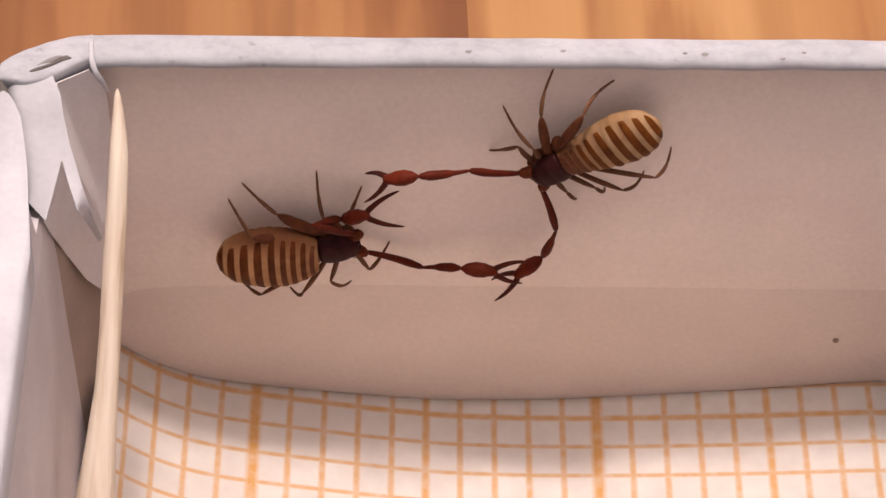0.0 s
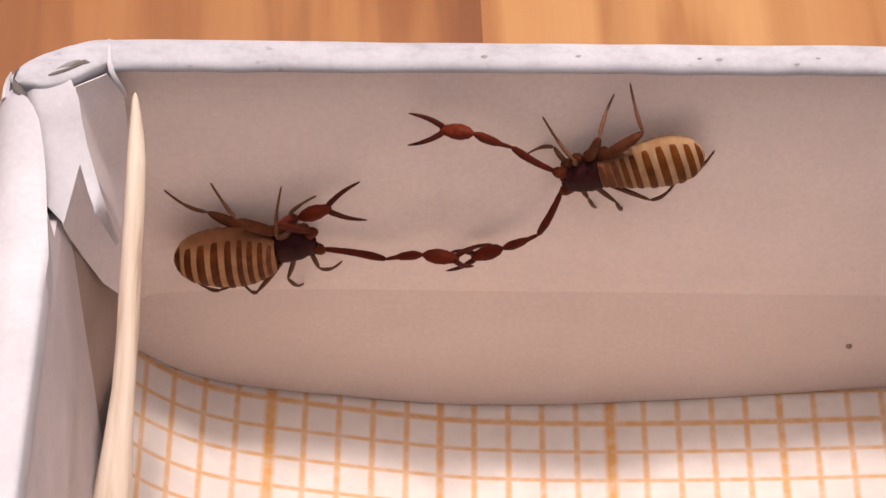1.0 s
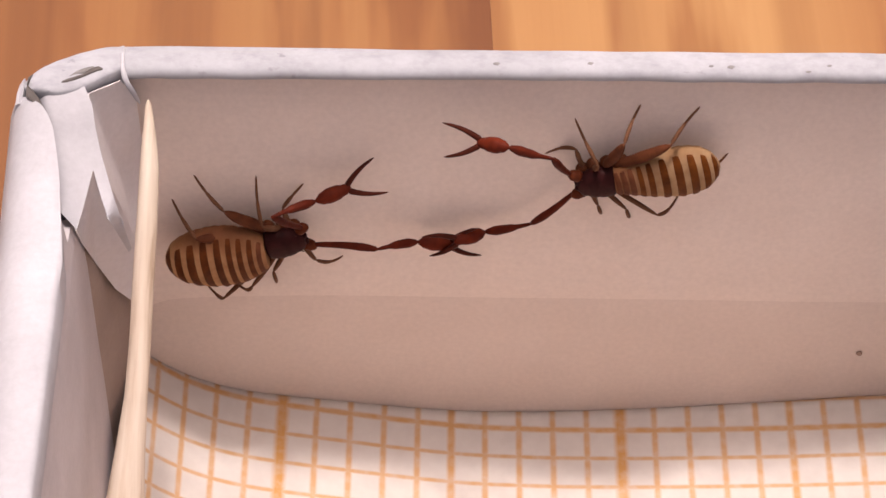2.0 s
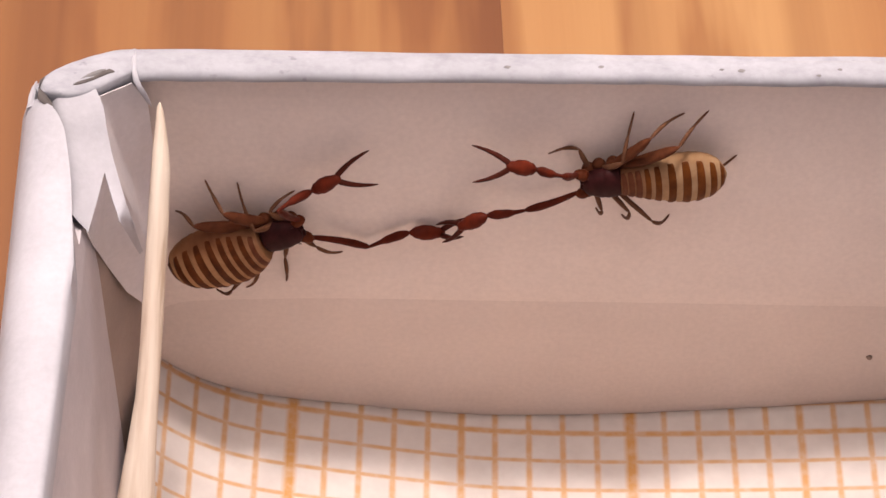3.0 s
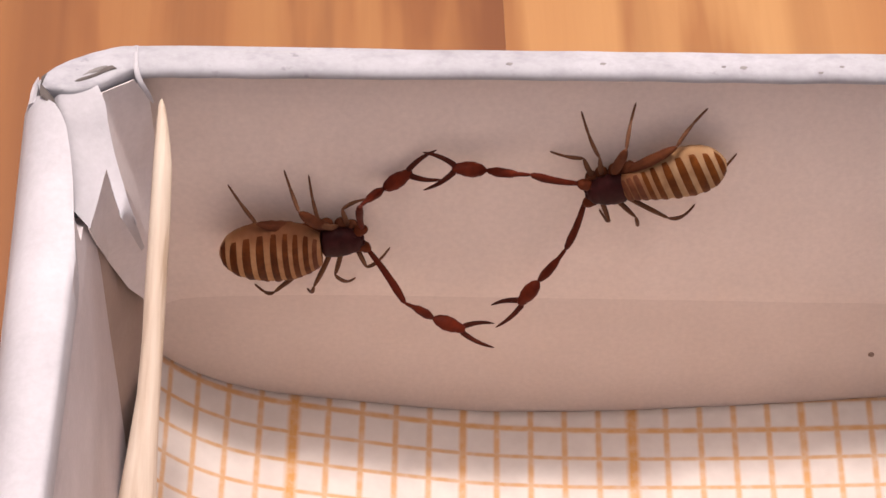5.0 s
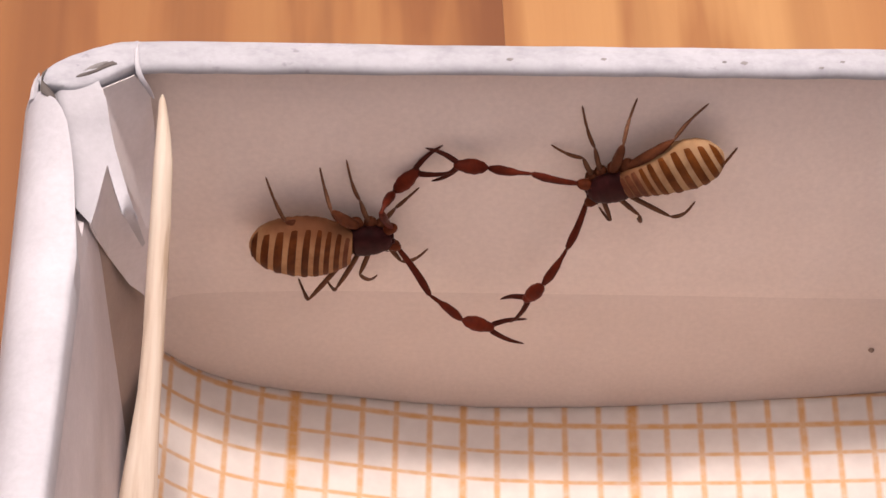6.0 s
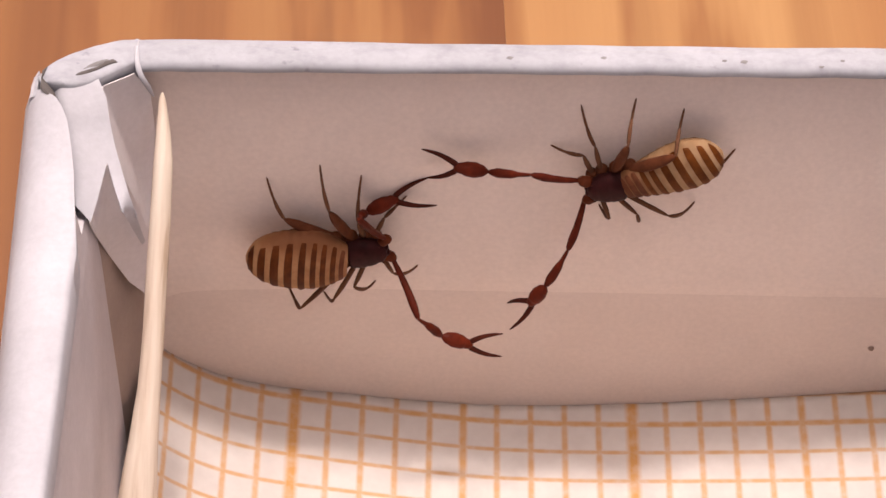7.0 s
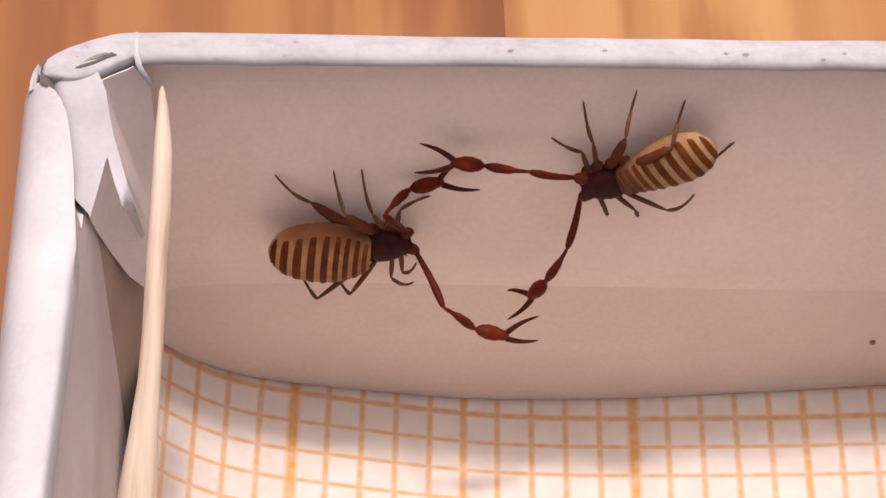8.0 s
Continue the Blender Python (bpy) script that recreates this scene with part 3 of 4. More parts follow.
def pseudoscorpion(label, up, arm, length, wide, front, skin, plate, plates, span, red):
    """arm: lengths of femur, patella, claw, finger; plates: middle and breadth of each back plate along the abdomen; returns the thing and its moving parts by name."""
    ob = thing("pseudoscorpion", label, "arachnid", "pseudoscorpions on the box wall")
    moving = {}
    part("carapace", carapace_shape(front), SHELL, ob, "blackish red-brown carapace")
    for s in (1, -1):
        jaw = part("chelicera", spindle(0.20, [0.09, 0.12, 0.11, 0.07]), SHELL, ob)
        jaw.matrix_basis = mm(front - 0.13, 0.10 * s, BODY_Z, 0, 8, 4 * s)
        eye = part("eye", spindle(0.07, [0.01, 0.018, 0.01], steps=6, sides=8), FINGER, ob)
        eye.matrix_basis = mm(front * 0.82, 0.33 * s, BODY_Z + 0.16)
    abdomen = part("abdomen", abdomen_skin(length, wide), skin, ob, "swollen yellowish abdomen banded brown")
    moving["abdomen"] = abdomen
    for i, (u, size) in enumerate(plates):
        part("back_plate", back_plate(u - size / 2 - 0.015, u + size / 2 - 0.015, 1.6 if u > 0.9 else span, length, wide), RED_PLATE if i < red else plate, abdomen)
    femur, patella, claw, finger = arm
    for side in ("upper", "lower"):
        moving[side + "_hip"] = part("trochanter", spindle(0.42, [0.10, 0.165, 0.15, 0.08], 0.02), HIP, ob)
        moving[side + "_femur"] = part("arm_femur", spindle(femur, [0.055, 0.08, 0.095, 0.11, 0.075], 0.04, 20), ARM, ob)
        moving[side + "_patella"] = part("arm_patella", spindle(patella, [0.045, 0.06, 0.115, 0.13, 0.07], 0.02, 20), ARM, ob)
        bulb = part("claw", spindle(claw, [0.06, 0.165, 0.21, 0.20, 0.15, 0.105], 0.0, 22, 18, 0.9), CLAW, ob, "glossy red-brown pincer bulb")
        moving[side + "_claw"] = bulb
        for which, s in (("first", 1), ("second", -1)):
            moving[side + "_" + which] = part("finger", spindle(finger, [0.085, 0.075, 0.062, 0.045, 0.02], 0.06 * s, 18, 12), FINGER, bulb, "blackish slender finger")
        for i in range(4):
            a, b = (LEG_LENGTHS if side == "upper" else LOWER_LENGTHS)[i]
            x, y, z = LEG_ROOTS[i]
            s = up if side == "upper" else -up
            coxa = part("coxa", spindle(0.42 + 0.06 * i, [0.10, 0.17, 0.18, 0.10], steps=10, sides=12), THIGH, ob)
            coxa.matrix_basis = mm(x, (y - 0.22) * s, z - 0.02, 0, 0, (90 + 14 * (i - 1)) * s)
            stout = i > 1 and side == "upper"
            thick = [0.08, 0.145, 0.17, 0.15, 0.075] if stout else [0.05, 0.085, 0.085, 0.05]
            moving["%s_leg_%d" % (side, i + 1)] = part("leg_femur", spindle(a, thick, 0.05, 14, 12, 0.8), THIGH if stout else LEG, ob)
            shin = part("leg_tibia", tube(shin_stations(b, 0.0, 0.56)), LEG, ob)
            part("tarsus", tube(shin_stations(b, 0.53, 1.0)), LEG, shin)
            moving["%s_shin_%d" % (side, i + 1)] = shin
    return ob, moving


PALE_ARM, DARK_ARM = (1.88, 1.30, 1.00, 1.12), (1.65, 1.35, 0.95, 1.10)
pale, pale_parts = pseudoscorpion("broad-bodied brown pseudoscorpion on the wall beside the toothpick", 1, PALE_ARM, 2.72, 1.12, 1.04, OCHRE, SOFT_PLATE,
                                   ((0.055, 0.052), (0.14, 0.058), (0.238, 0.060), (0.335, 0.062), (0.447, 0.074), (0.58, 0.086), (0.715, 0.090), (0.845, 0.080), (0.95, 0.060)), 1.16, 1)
dusky, dusky_parts = pseudoscorpion("yellow-banded brown pseudoscorpion clinging below the box rim", -1, DARK_ARM, 2.75, 0.90, 0.98, MEMBRANE, PLATE,
                                     ((0.03, 0.056), (0.095, 0.060), (0.165, 0.062), (0.25, 0.058), (0.345, 0.066), (0.475, 0.080), (0.612, 0.086), (0.745, 0.084), (0.865, 0.070), (0.955, 0.050)), 1.28, 3)

TO_VIEWER = Vector((0.0, -0.6, 0.8))


def along(p, q, hint):
    """The pose at p with x towards q and z near hint; metres in, metres out."""
    x = (q - p).normalized()
    z = (hint - x * hint.dot(x)).normalized()
    y = z.cross(x)
    m = Matrix((x, y, z)).transposed().to_4x4()
    m.translation = p
    return m


def body_pose(x, z, heading):
    a = radians(heading)
    m = Matrix(((math.cos(a), -math.sin(a), 0), (0, 0, -1), (math.sin(a), math.cos(a), 0))).to_4x4()
    m.translation = Vector((x, 0, z)) * MM
    return m


def act(ob, parts, arm, up, front, track):
    """Keys the animal from its tracks: body, joints of both arms and feet. up: +1 if its left side is uppermost."""
    paths = {k: smooth_track(v) for k, v in track.items()}
    rows = {k: [] for k in parts}
    body_rows = []
    for k in range(81):
        t = k / 10
        m = body_pose(*paths["body"](t))
        inv, view = m.inverted(), m.inverted().to_3x3() @ TO_VIEWER
        body_rows.append((t, m))
        rows["abdomen"].append((t, mm(-0.03 * (up + 1), -0.05 * (up + 1), BODY_Z + 0.07 + 0.05 * up, 0, 0, paths["bend"](t)[0])))
        for side, s in (("upper", up), ("lower", -up)):
            p = Vector((front - 0.17, 0.24 * s, BODY_Z - 0.05)) * MM
            q = Vector((front + 0.06, 0.38 * s, BODY_Z - 0.02)) * MM
            rows[side + "_hip"].append((t, along(p, q, view)))
            p = Vector((1.10, 0.36 * s, BODY_Z - 0.05)) * MM
            raw = [Vector((p))] + [inv @ (Vector(paths[side + "_" + j](t)) * MM) for j in ("elbow", "wrist", "knuckle")]
            for name, a, b, size in zip(("femur", "patella", "claw"), raw, raw[1:], arm):
                pose_ = along(p, p + (b - a), view)
                rows[side + "_" + name].append((t, pose_))
                p = p + (b - a).normalized() * size * 0.995 * MM
            bulb_inv = pose_.inverted()
            for which, tip in (("first", "_first_tip"), ("second", "_second_tip")):
                way = inv @ (Vector(paths[side + tip](t)) * MM) - raw[3]
                way = bulb_inv.to_3x3() @ way
                flip = up if which == "first" else -up
                root = Vector((arm[2] * 0.90, 0.065 * flip, 0)) * MM
                rows[side + "_" + which].append((t, along(root, root + way, Vector((0, 0, up)))))
            for i in range(4):
                fx, fz = paths["%s_foot_%d" % (side, i + 1)](t)
                foot = inv @ Vector((fx * MM, -0.03 * MM, fz * MM))
                hip = Vector((LEG_ROOTS[i][0], LEG_ROOTS[i][1] * s, LEG_ROOTS[i][2])) * MM
                a, b = (v * MM for v in (LEG_LENGTHS if side == "upper" else LOWER_LENGTHS)[i])
                gap = foot - hip
                d = min(max(gap.length, abs(a - b) * 1.05), (a + b) * 0.998)
                x = gap.normalized()
                out = Vector(((-0.1, s, -0.1), (-0.3, 0, 0.8), (-0.2, 0.6 * s, 0.7 if up > 0 else 0.4), (-0.8, 0.45 * s, 0.15) if up > 0 else (-0.75, 0.5 * s, 0.3))[i] if side == "upper" else
                             ((-0.3, 0.3 * s, 0.9), (-0.6, 0, 0.8), (-0.3, 0.2 * s, 1), (-0.2, 0.2 * s, 1))[i])
                out = (out - x * out.dot(x)).normalized()
                c = (a * a + d * d - b * b) / (2 * d)
                knee = hip + x * c + out * math.sqrt(max(a * a - c * c, 0))
                end = hip + x * d
                rows["%s_leg_%d" % (side, i + 1)].append((t, along(hip, knee, Vector((s, 0, 0.2)))))
                rows["%s_shin_%d" % (side, i + 1)].append((t, along(knee, end, Vector((s, 0, 0.2)))))
    walk(ob, body_rows)
    for k, r in rows.items():
        walk(parts[k], r)


def motions():
    light = {}
    light["body"] = [(0, -2.28, 7.91, 11), (0.5, -3.35, 7.81, 13), (1, -3.85, 8.09, 16), (1.5, -4.31, 8.34, 19), (1.7, -4.29, 8.41, 16), (2.8, -4.73, 8.79, 21), (3, -4.78, 8.93, 18), (3.3, -4.83, 8.92, 21), (3.5, -4.95, 8.80, 28), (3.6, -4.85, 8.75, 28), (4, -4.20, 8.49, 16), (4.2, -3.90, 8.51, 15), (4.5, -3.70, 8.53, 11), (4.7, -3.53, 8.62, 7), (5.8, -2.59, 8.60, 10), (6, -2.49, 8.49, 9), (6.5, -2.78, 8.20, 14), (7, -2.59, 7.88, 12), (7.5, -1.99, 7.86, 14), (8, -1.99, 7.89, 14)]
    light["bend"] = [(0, -7), (0.5, -10), (1, -11), (1.5, -13), (1.7, -11), (2.8, 1), (3, 7), (3.3, 4), (3.5, -5), (3.6, -4), (4, -6), (4.2, -5), (4.5, -4), (4.7, 1), (5.8, -11), (6, -11), (6.5, -14), (7, -13), (7.5, -17), (8, -16)]
    light["upper_elbow"] = [(0, -2.49, -1.34, 9.71), (0.5, -3.39, -1.38, 9.79), (1, -3.83, -1.49, 10.12), (1.5, -4.26, -1.53, 10.44), (1.7, -4.22, -1.48, 10.48), (2.8, -4.44, -1.56, 11.04), (3, -4.41, -1.60, 11.12), (3.3, -4.33, -1.69, 11.39), (3.5, -4.62, -1.82, 11.01), (3.6, -4.54, -1.71, 11.00), (4, -3.45, -1.53, 10.78), (4.2, -3.07, -1.36, 10.89), (4.5, -2.77, -1.35, 10.83), (4.7, -2.50, -1.29, 10.82), (5.8, -1.98, -1.39, 10.80), (6, -1.82, -1.49, 10.65), (6.5, -2.37, -1.34, 10.46), (7, -2.38, -1.28, 10.04), (7.5, -1.72, -1.36, 10.05), (8, -1.72, -1.37, 10.08)]
    light["upper_wrist"] = [(0, -1.74, -0.56, 9.00), (0.5, -2.72, -0.59, 9.01), (1, -3.30, -0.64, 9.31), (1.5, -3.12, -0.93, 10.26), (1.7, -2.97, -0.99, 10.49), (2.8, -3.83, -0.53, 10.52), (3, -3.56, -0.67, 10.81), (3.3, -3.59, -0.65, 11.15), (3.5, -4.00, -0.74, 10.68), (3.6, -3.65, -0.80, 10.84), (4, -2.58, -0.58, 10.67), (4.2, -2.27, -0.44, 10.52), (4.5, -1.99, -0.36, 10.51), (4.7, -1.81, -0.30, 10.34), (5.8, -1.53, -0.29, 10.28), (6, -1.46, -0.36, 10.14), (6.5, -2.22, -0.28, 9.73), (7, -2.18, -0.33, 9.18), (7.5, -1.04, -0.29, 9.81), (8, -1.04, -0.29, 9.86)]
    light["upper_knuckle"] = [(0, -1.04, -0.91, 9.61), (0.5, -1.74, -0.48, 9.34), (1, -2.45, -0.71, 9.82), (1.5, -2.48, -1.18, 10.97), (1.7, -2.27, -0.62, 10.51), (2.8, -3.19, -0.82, 11.26), (3, -2.84, -0.79, 11.49), (3.3, -2.83, -0.65, 11.78), (3.5, -3.19, -0.68, 11.26), (3.6, -2.83, -0.90, 11.41), (4, -1.84, -0.60, 11.34), (4.2, -1.50, -0.33, 11.16), (4.5, -1.24, -0.38, 11.17), (4.7, -1.04, -0.26, 11.00), (5.8, -0.95, -0.31, 11.07), (6, -0.84, -0.23, 10.91), (6.5, -1.68, -0.20, 10.59), (7, -1.32, -0.22, 9.69), (7.5, -0.17, -0.30, 10.30), (8, -0.17, -0.40, 10.34)]
    light["upper_first_tip"] = [(0, -0.19, -0.76, 10.33), (0.5, -0.80, -0.18, 9.86), (1, -1.58, -0.38, 10.45), (1.5, -1.74, -0.93, 11.78), (1.7, -1.57, -0.38, 11.47), (2.8, -2.40, -0.50, 11.98), (3, -2.00, -0.44, 12.14), (3.3, -2.02, -0.35, 12.48), (3.5, -2.34, -0.29, 11.88), (3.6, -2.03, -0.70, 12.14), (4, -1.10, -0.39, 12.15), (4.2, -0.65, -0.12, 11.89), (4.5, -0.47, -0.30, 11.97), (4.7, -0.35, -0.31, 11.84), (5.8, -0.20, -0.20, 11.89), (6, -0.14, -0.12, 11.75), (6.5, -1.04, -0.12, 11.44), (7, -0.47, -0.12, 10.34), (7.5, 0.27, -0.63, 11.28), (8, 0.27, -0.71, 11.33)]
    light["upper_second_tip"] = [(0, -0.01, -0.84, 9.16), (0.5, -0.67, -0.55, 9.01), (1, -1.41, -0.66, 9.41), (1.5, -1.46, -0.97, 10.55), (1.7, -1.24, -1.15, 11.07), (2.8, -2.11, -0.61, 11.01), (3, -1.79, -0.58, 11.15), (3.3, -1.73, -0.25, 11.43), (3.5, -2.19, -1.00, 11.64), (3.6, -1.87, -0.38, 10.69), (4, -0.87, -0.98, 11.76), (4.2, -0.50, -0.74, 11.66), (4.5, -0.24, -0.15, 10.74), (4.7, -0.16, -0.95, 11.60), (5.8, -0.02, -0.78, 11.57), (6, 0.07, -0.60, 11.44), (6.5, -0.91, -0.56, 11.32), (7, -0.22, -0.20, 9.53), (7.5, 0.87, -0.19, 9.91), (8, 0.89, -0.30, 10.01)]
    light["lower_elbow"] = [(0, 0.52, -0.51, 6.90), (0.5, -0.40, -0.66, 7.18), (1, -0.89, -0.55, 7.50), (1.5, -1.39, -1.19, 8.75), (1.7, -1.41, -1.16, 8.82), (2.8, -2.00, -1.11, 9.23), (3, -1.99, -0.29, 8.10), (3.3, -1.99, -0.59, 8.48), (3.5, -3.33, -1.07, 7.24), (3.6, -3.06, -1.04, 7.21), (4, -1.86, -1.09, 7.07), (4.2, -1.62, -1.03, 7.02), (4.5, -1.46, -1.08, 6.93), (4.7, -1.27, -1.67, 7.31), (5.8, -0.54, -1.55, 7.16), (6, -0.36, -1.17, 6.81), (6.5, -0.72, -1.18, 6.58), (7, -0.70, -2.15, 6.92), (7.5, -0.15, -2.33, 7.54), (8, -0.09, -2.24, 7.39)]
    light["lower_wrist"] = [(0, 1.49, -1.05, 7.56), (0.5, 0.64, -1.10, 7.81), (1, 0.02, -1.02, 8.28), (1.5, -0.38, -0.55, 8.27), (1.7, -0.34, -0.59, 8.38), (2.8, -0.82, -0.49, 8.99), (3, -0.93, -0.39, 8.85), (3.3, -1.02, -0.69, 9.28), (3.5, -2.06, -1.17, 7.54), (3.6, -1.87, -0.64, 6.63), (4, -0.87, -0.87, 6.26), (4.2, -0.62, -0.76, 6.25), (4.5, -0.49, -0.93, 6.08), (4.7, -0.45, -1.31, 6.28), (5.8, 0.31, -1.51, 6.20), (6, 0.55, -1.29, 5.90), (6.5, 0.16, -1.14, 5.63), (7, -0.02, -1.89, 5.85), (7.5, 0.71, -2.34, 6.59), (8, 0.79, -2.22, 6.45)]
    light["lower_knuckle"] = [(0, 2.47, -1.18, 7.58), (0.5, 1.64, -1.25, 7.78), (1, 1.03, -1.15, 8.27), (1.5, 0.62, -0.59, 8.13), (1.7, 0.66, -0.60, 8.27), (2.8, 0.16, -0.39, 8.82), (3, 0.04, -0.23, 8.67), (3.3, -0.07, -0.61, 9.25), (3.5, -1.19, -0.82, 7.19), (3.6, -0.96, -0.60, 6.45), (4, 0.09, -0.98, 6.26), (4.2, 0.35, -0.90, 6.22), (4.5, 0.40, -0.87, 5.66), (4.7, 0.43, -1.40, 5.86), (5.8, 1.21, -1.53, 5.76), (6, 1.45, -1.25, 5.48), (6.5, 1.09, -1.19, 5.29), (7, 0.85, -1.84, 5.38), (7.5, 1.66, -2.33, 6.28), (8, 1.73, -2.23, 6.13)]
    light["lower_first_tip"] = [(0, 3.31, -1.47, 8.27), (0.5, 2.28, -1.56, 8.65), (1, 1.93, -1.25, 8.92), (1.5, 1.18, -0.93, 9.04), (1.7, 1.20, -0.90, 9.17), (2.8, 0.97, -0.54, 9.55), (3, 0.95, -0.30, 9.32), (3.3, 0.86, -0.78, 9.86), (3.5, -0.33, -1.14, 7.83), (3.6, 0.12, -0.12, 5.80), (4, 1.09, -1.10, 6.76), (4.2, 1.29, -0.86, 6.82), (4.5, 1.37, -1.05, 6.20), (4.7, 1.55, -0.81, 5.28), (5.8, 2.21, -1.10, 5.42), (6, 2.49, -0.88, 5.29), (6.5, 2.16, -0.93, 5.11), (7, 1.70, -2.07, 6.07), (7.5, 2.48, -2.46, 7.03), (8, 2.58, -2.19, 6.87)]
    light["lower_second_tip"] = [(0, 3.30, -0.94, 6.87), (0.5, 2.29, -0.71, 7.04), (1, 1.45, -1.90, 8.99), (1.5, 1.21, -0.14, 7.29), (1.7, 1.23, -0.15, 7.42), (2.8, 0.69, -1.03, 9.59), (3, 0.57, -0.89, 9.41), (3.3, 0.71, -0.16, 8.61), (3.5, -0.35, -0.40, 6.59), (3.6, -0.03, -0.38, 5.85), (4, 1.09, -0.93, 5.76), (4.2, 1.36, -0.73, 5.77), (4.5, 1.39, -0.89, 5.12), (4.7, 1.39, -1.53, 5.29), (5.8, 2.12, -1.59, 5.13), (6, 2.43, -1.31, 4.94), (6.5, 2.04, -1.24, 4.70), (7, 1.81, -1.74, 4.81), (7.5, 2.62, -2.16, 5.74), (8, 2.70, -1.93, 5.65)]
    light["upper_foot_1"] = [(0, -1.15, 10.03), (0.5, -2.09, 9.47), (1, -2.81, 9.51), (1.5, -3.35, 10.30), (1.7, -3.30, 10.33), (2.8, -3.97, 10.08), (3.3, -4.03, 10.09), (3.6, -4.04, 10.07), (4, -3.38, 10.25), (4.2, -3.35, 10.22), (4.5, -2.89, 9.41), (4.7, -2.44, 9.51), (5.8, -0.69, 10.14), (6, -0.66, 10.14), (6.5, -1.41, 9.76), (7, -1.08, 9.55), (7.5, -0.48, 9.24), (8, -0.45, 9.30)]
    light["upper_foot_2"] = [(0, -2.41, 10.35), (0.5, -3.70, 9.98), (1, -3.74, 9.89), (1.5, -4.51, 10.58), (1.7, -4.44, 10.61), (2.8, -5.48, 10.39), (3.3, -5.54, 10.40), (3.6, -5.56, 10.38), (4, -4.25, 10.79), (4.2, -4.22, 10.81), (4.5, -4.25, 10.89), (4.7, -4.04, 10.39), (5.8, -2.74, 11.14), (6, -2.74, 11.11), (6.5, -2.74, 11.02), (7, -2.31, 10.37), (7.5, -2.32, 10.41), (8, -2.31, 10.36)]
    light["upper_foot_3"] = [(0, -4.35, 9.83), (0.5, -4.35, 9.86), (1, -5.60, 10.00), (1.5, -6.35, 10.48), (1.7, -6.35, 10.58), (2.8, -6.33, 10.49), (3.3, -6.36, 10.43), (3.6, -6.34, 10.45), (4, -6.31, 10.42), (4.2, -6.14, 10.32), (4.5, -4.66, 10.86), (4.7, -4.66, 10.79), (5.8, -3.44, 10.71), (6, -3.41, 10.72), (6.5, -3.42, 10.74), (7, -3.41, 10.75), (7.5, -3.06, 10.26), (8, -3.05, 10.28)]
    light["upper_foot_4"] = [(0, -4.72, 9.19), (0.5, -5.88, 9.16), (1, -7.00, 9.80), (1.5, -6.91, 9.63), (1.7, -6.86, 9.73), (2.8, -7.15, 9.18), (3.3, -7.16, 9.23), (3.6, -7.18, 9.20), (4, -7.16, 9.21), (4.2, -6.47, 10.09), (4.5, -6.17, 10.07), (4.7, -6.17, 10.08), (5.8, -4.82, 10.34), (6, -4.82, 10.31), (6.5, -4.83, 10.33), (7, -4.80, 10.23), (7.5, -4.81, 10.29), (8, -4.82, 10.31)]
    light["lower_foot_1"] = [(0, -0.38, 7.45), (0.5, -1.63, 6.93), (1, -2.06, 6.78), (1.5, -2.33, 7.14), (1.7, -2.27, 7.17), (2.8, -2.65, 7.57), (3.3, -2.71, 7.59), (3.6, -2.75, 7.56), (4, -2.92, 7.13), (4.2, -1.89, 7.68), (4.5, -1.83, 7.74), (4.7, -1.83, 7.71), (5.8, -0.41, 7.46), (6, -0.41, 7.43), (6.5, -0.45, 7.40), (7, -0.64, 6.63), (7.5, -0.70, 6.45), (8, -0.69, 6.47)]
    light["lower_foot_2"] = [(0, -1.36, 5.71), (0.5, -2.21, 5.56), (1, -3.10, 5.78), (1.5, -4.24, 6.08), (1.7, -4.18, 6.11), (2.8, -4.17, 6.15), (3.3, -4.24, 6.16), (3.6, -4.25, 6.06), (4, -2.80, 6.29), (4.2, -2.80, 6.31), (4.5, -2.80, 6.37), (4.7, -2.57, 6.30), (5.8, -1.75, 6.30), (6, -1.76, 6.26), (6.5, -1.76, 6.29), (7, -1.79, 5.92), (7.5, -0.74, 5.57), (8, -0.73, 5.60)]
    light["lower_foot_3"] = [(0, -3.05, 5.42), (0.5, -4.19, 5.70), (1, -4.81, 5.79), (1.5, -5.24, 6.10), (1.7, -5.24, 6.05), (2.8, -5.32, 5.93), (3.3, -5.32, 5.94), (3.6, -5.28, 5.79), (4, -5.12, 6.16), (4.2, -5.01, 6.10), (4.5, -4.69, 6.49), (4.7, -3.87, 5.72), (5.8, -3.15, 6.05), (6, -3.15, 6.02), (6.5, -3.27, 5.79), (7, -3.22, 5.41), (7.5, -2.84, 5.71), (8, -2.84, 5.74)]
    light["lower_foot_4"] = [(0, -4.45, 5.84), (0.5, -4.96, 5.57), (1, -6.12, 5.90), (1.5, -6.11, 6.01), (1.7, -6.09, 6.04), (2.8, -6.10, 5.90), (3.3, -6.17, 5.91), (3.6, -6.07, 5.67), (4, -6.25, 6.06), (4.2, -6.96, 6.45), (4.5, -5.28, 6.01), (4.7, -5.28, 5.98), (5.8, -4.71, 5.98), (6, -3.93, 6.08), (6.5, -4.04, 5.78), (7, -4.21, 5.67), (7.5, -3.86, 5.81), (8, -3.85, 5.85)]
    dark = {}
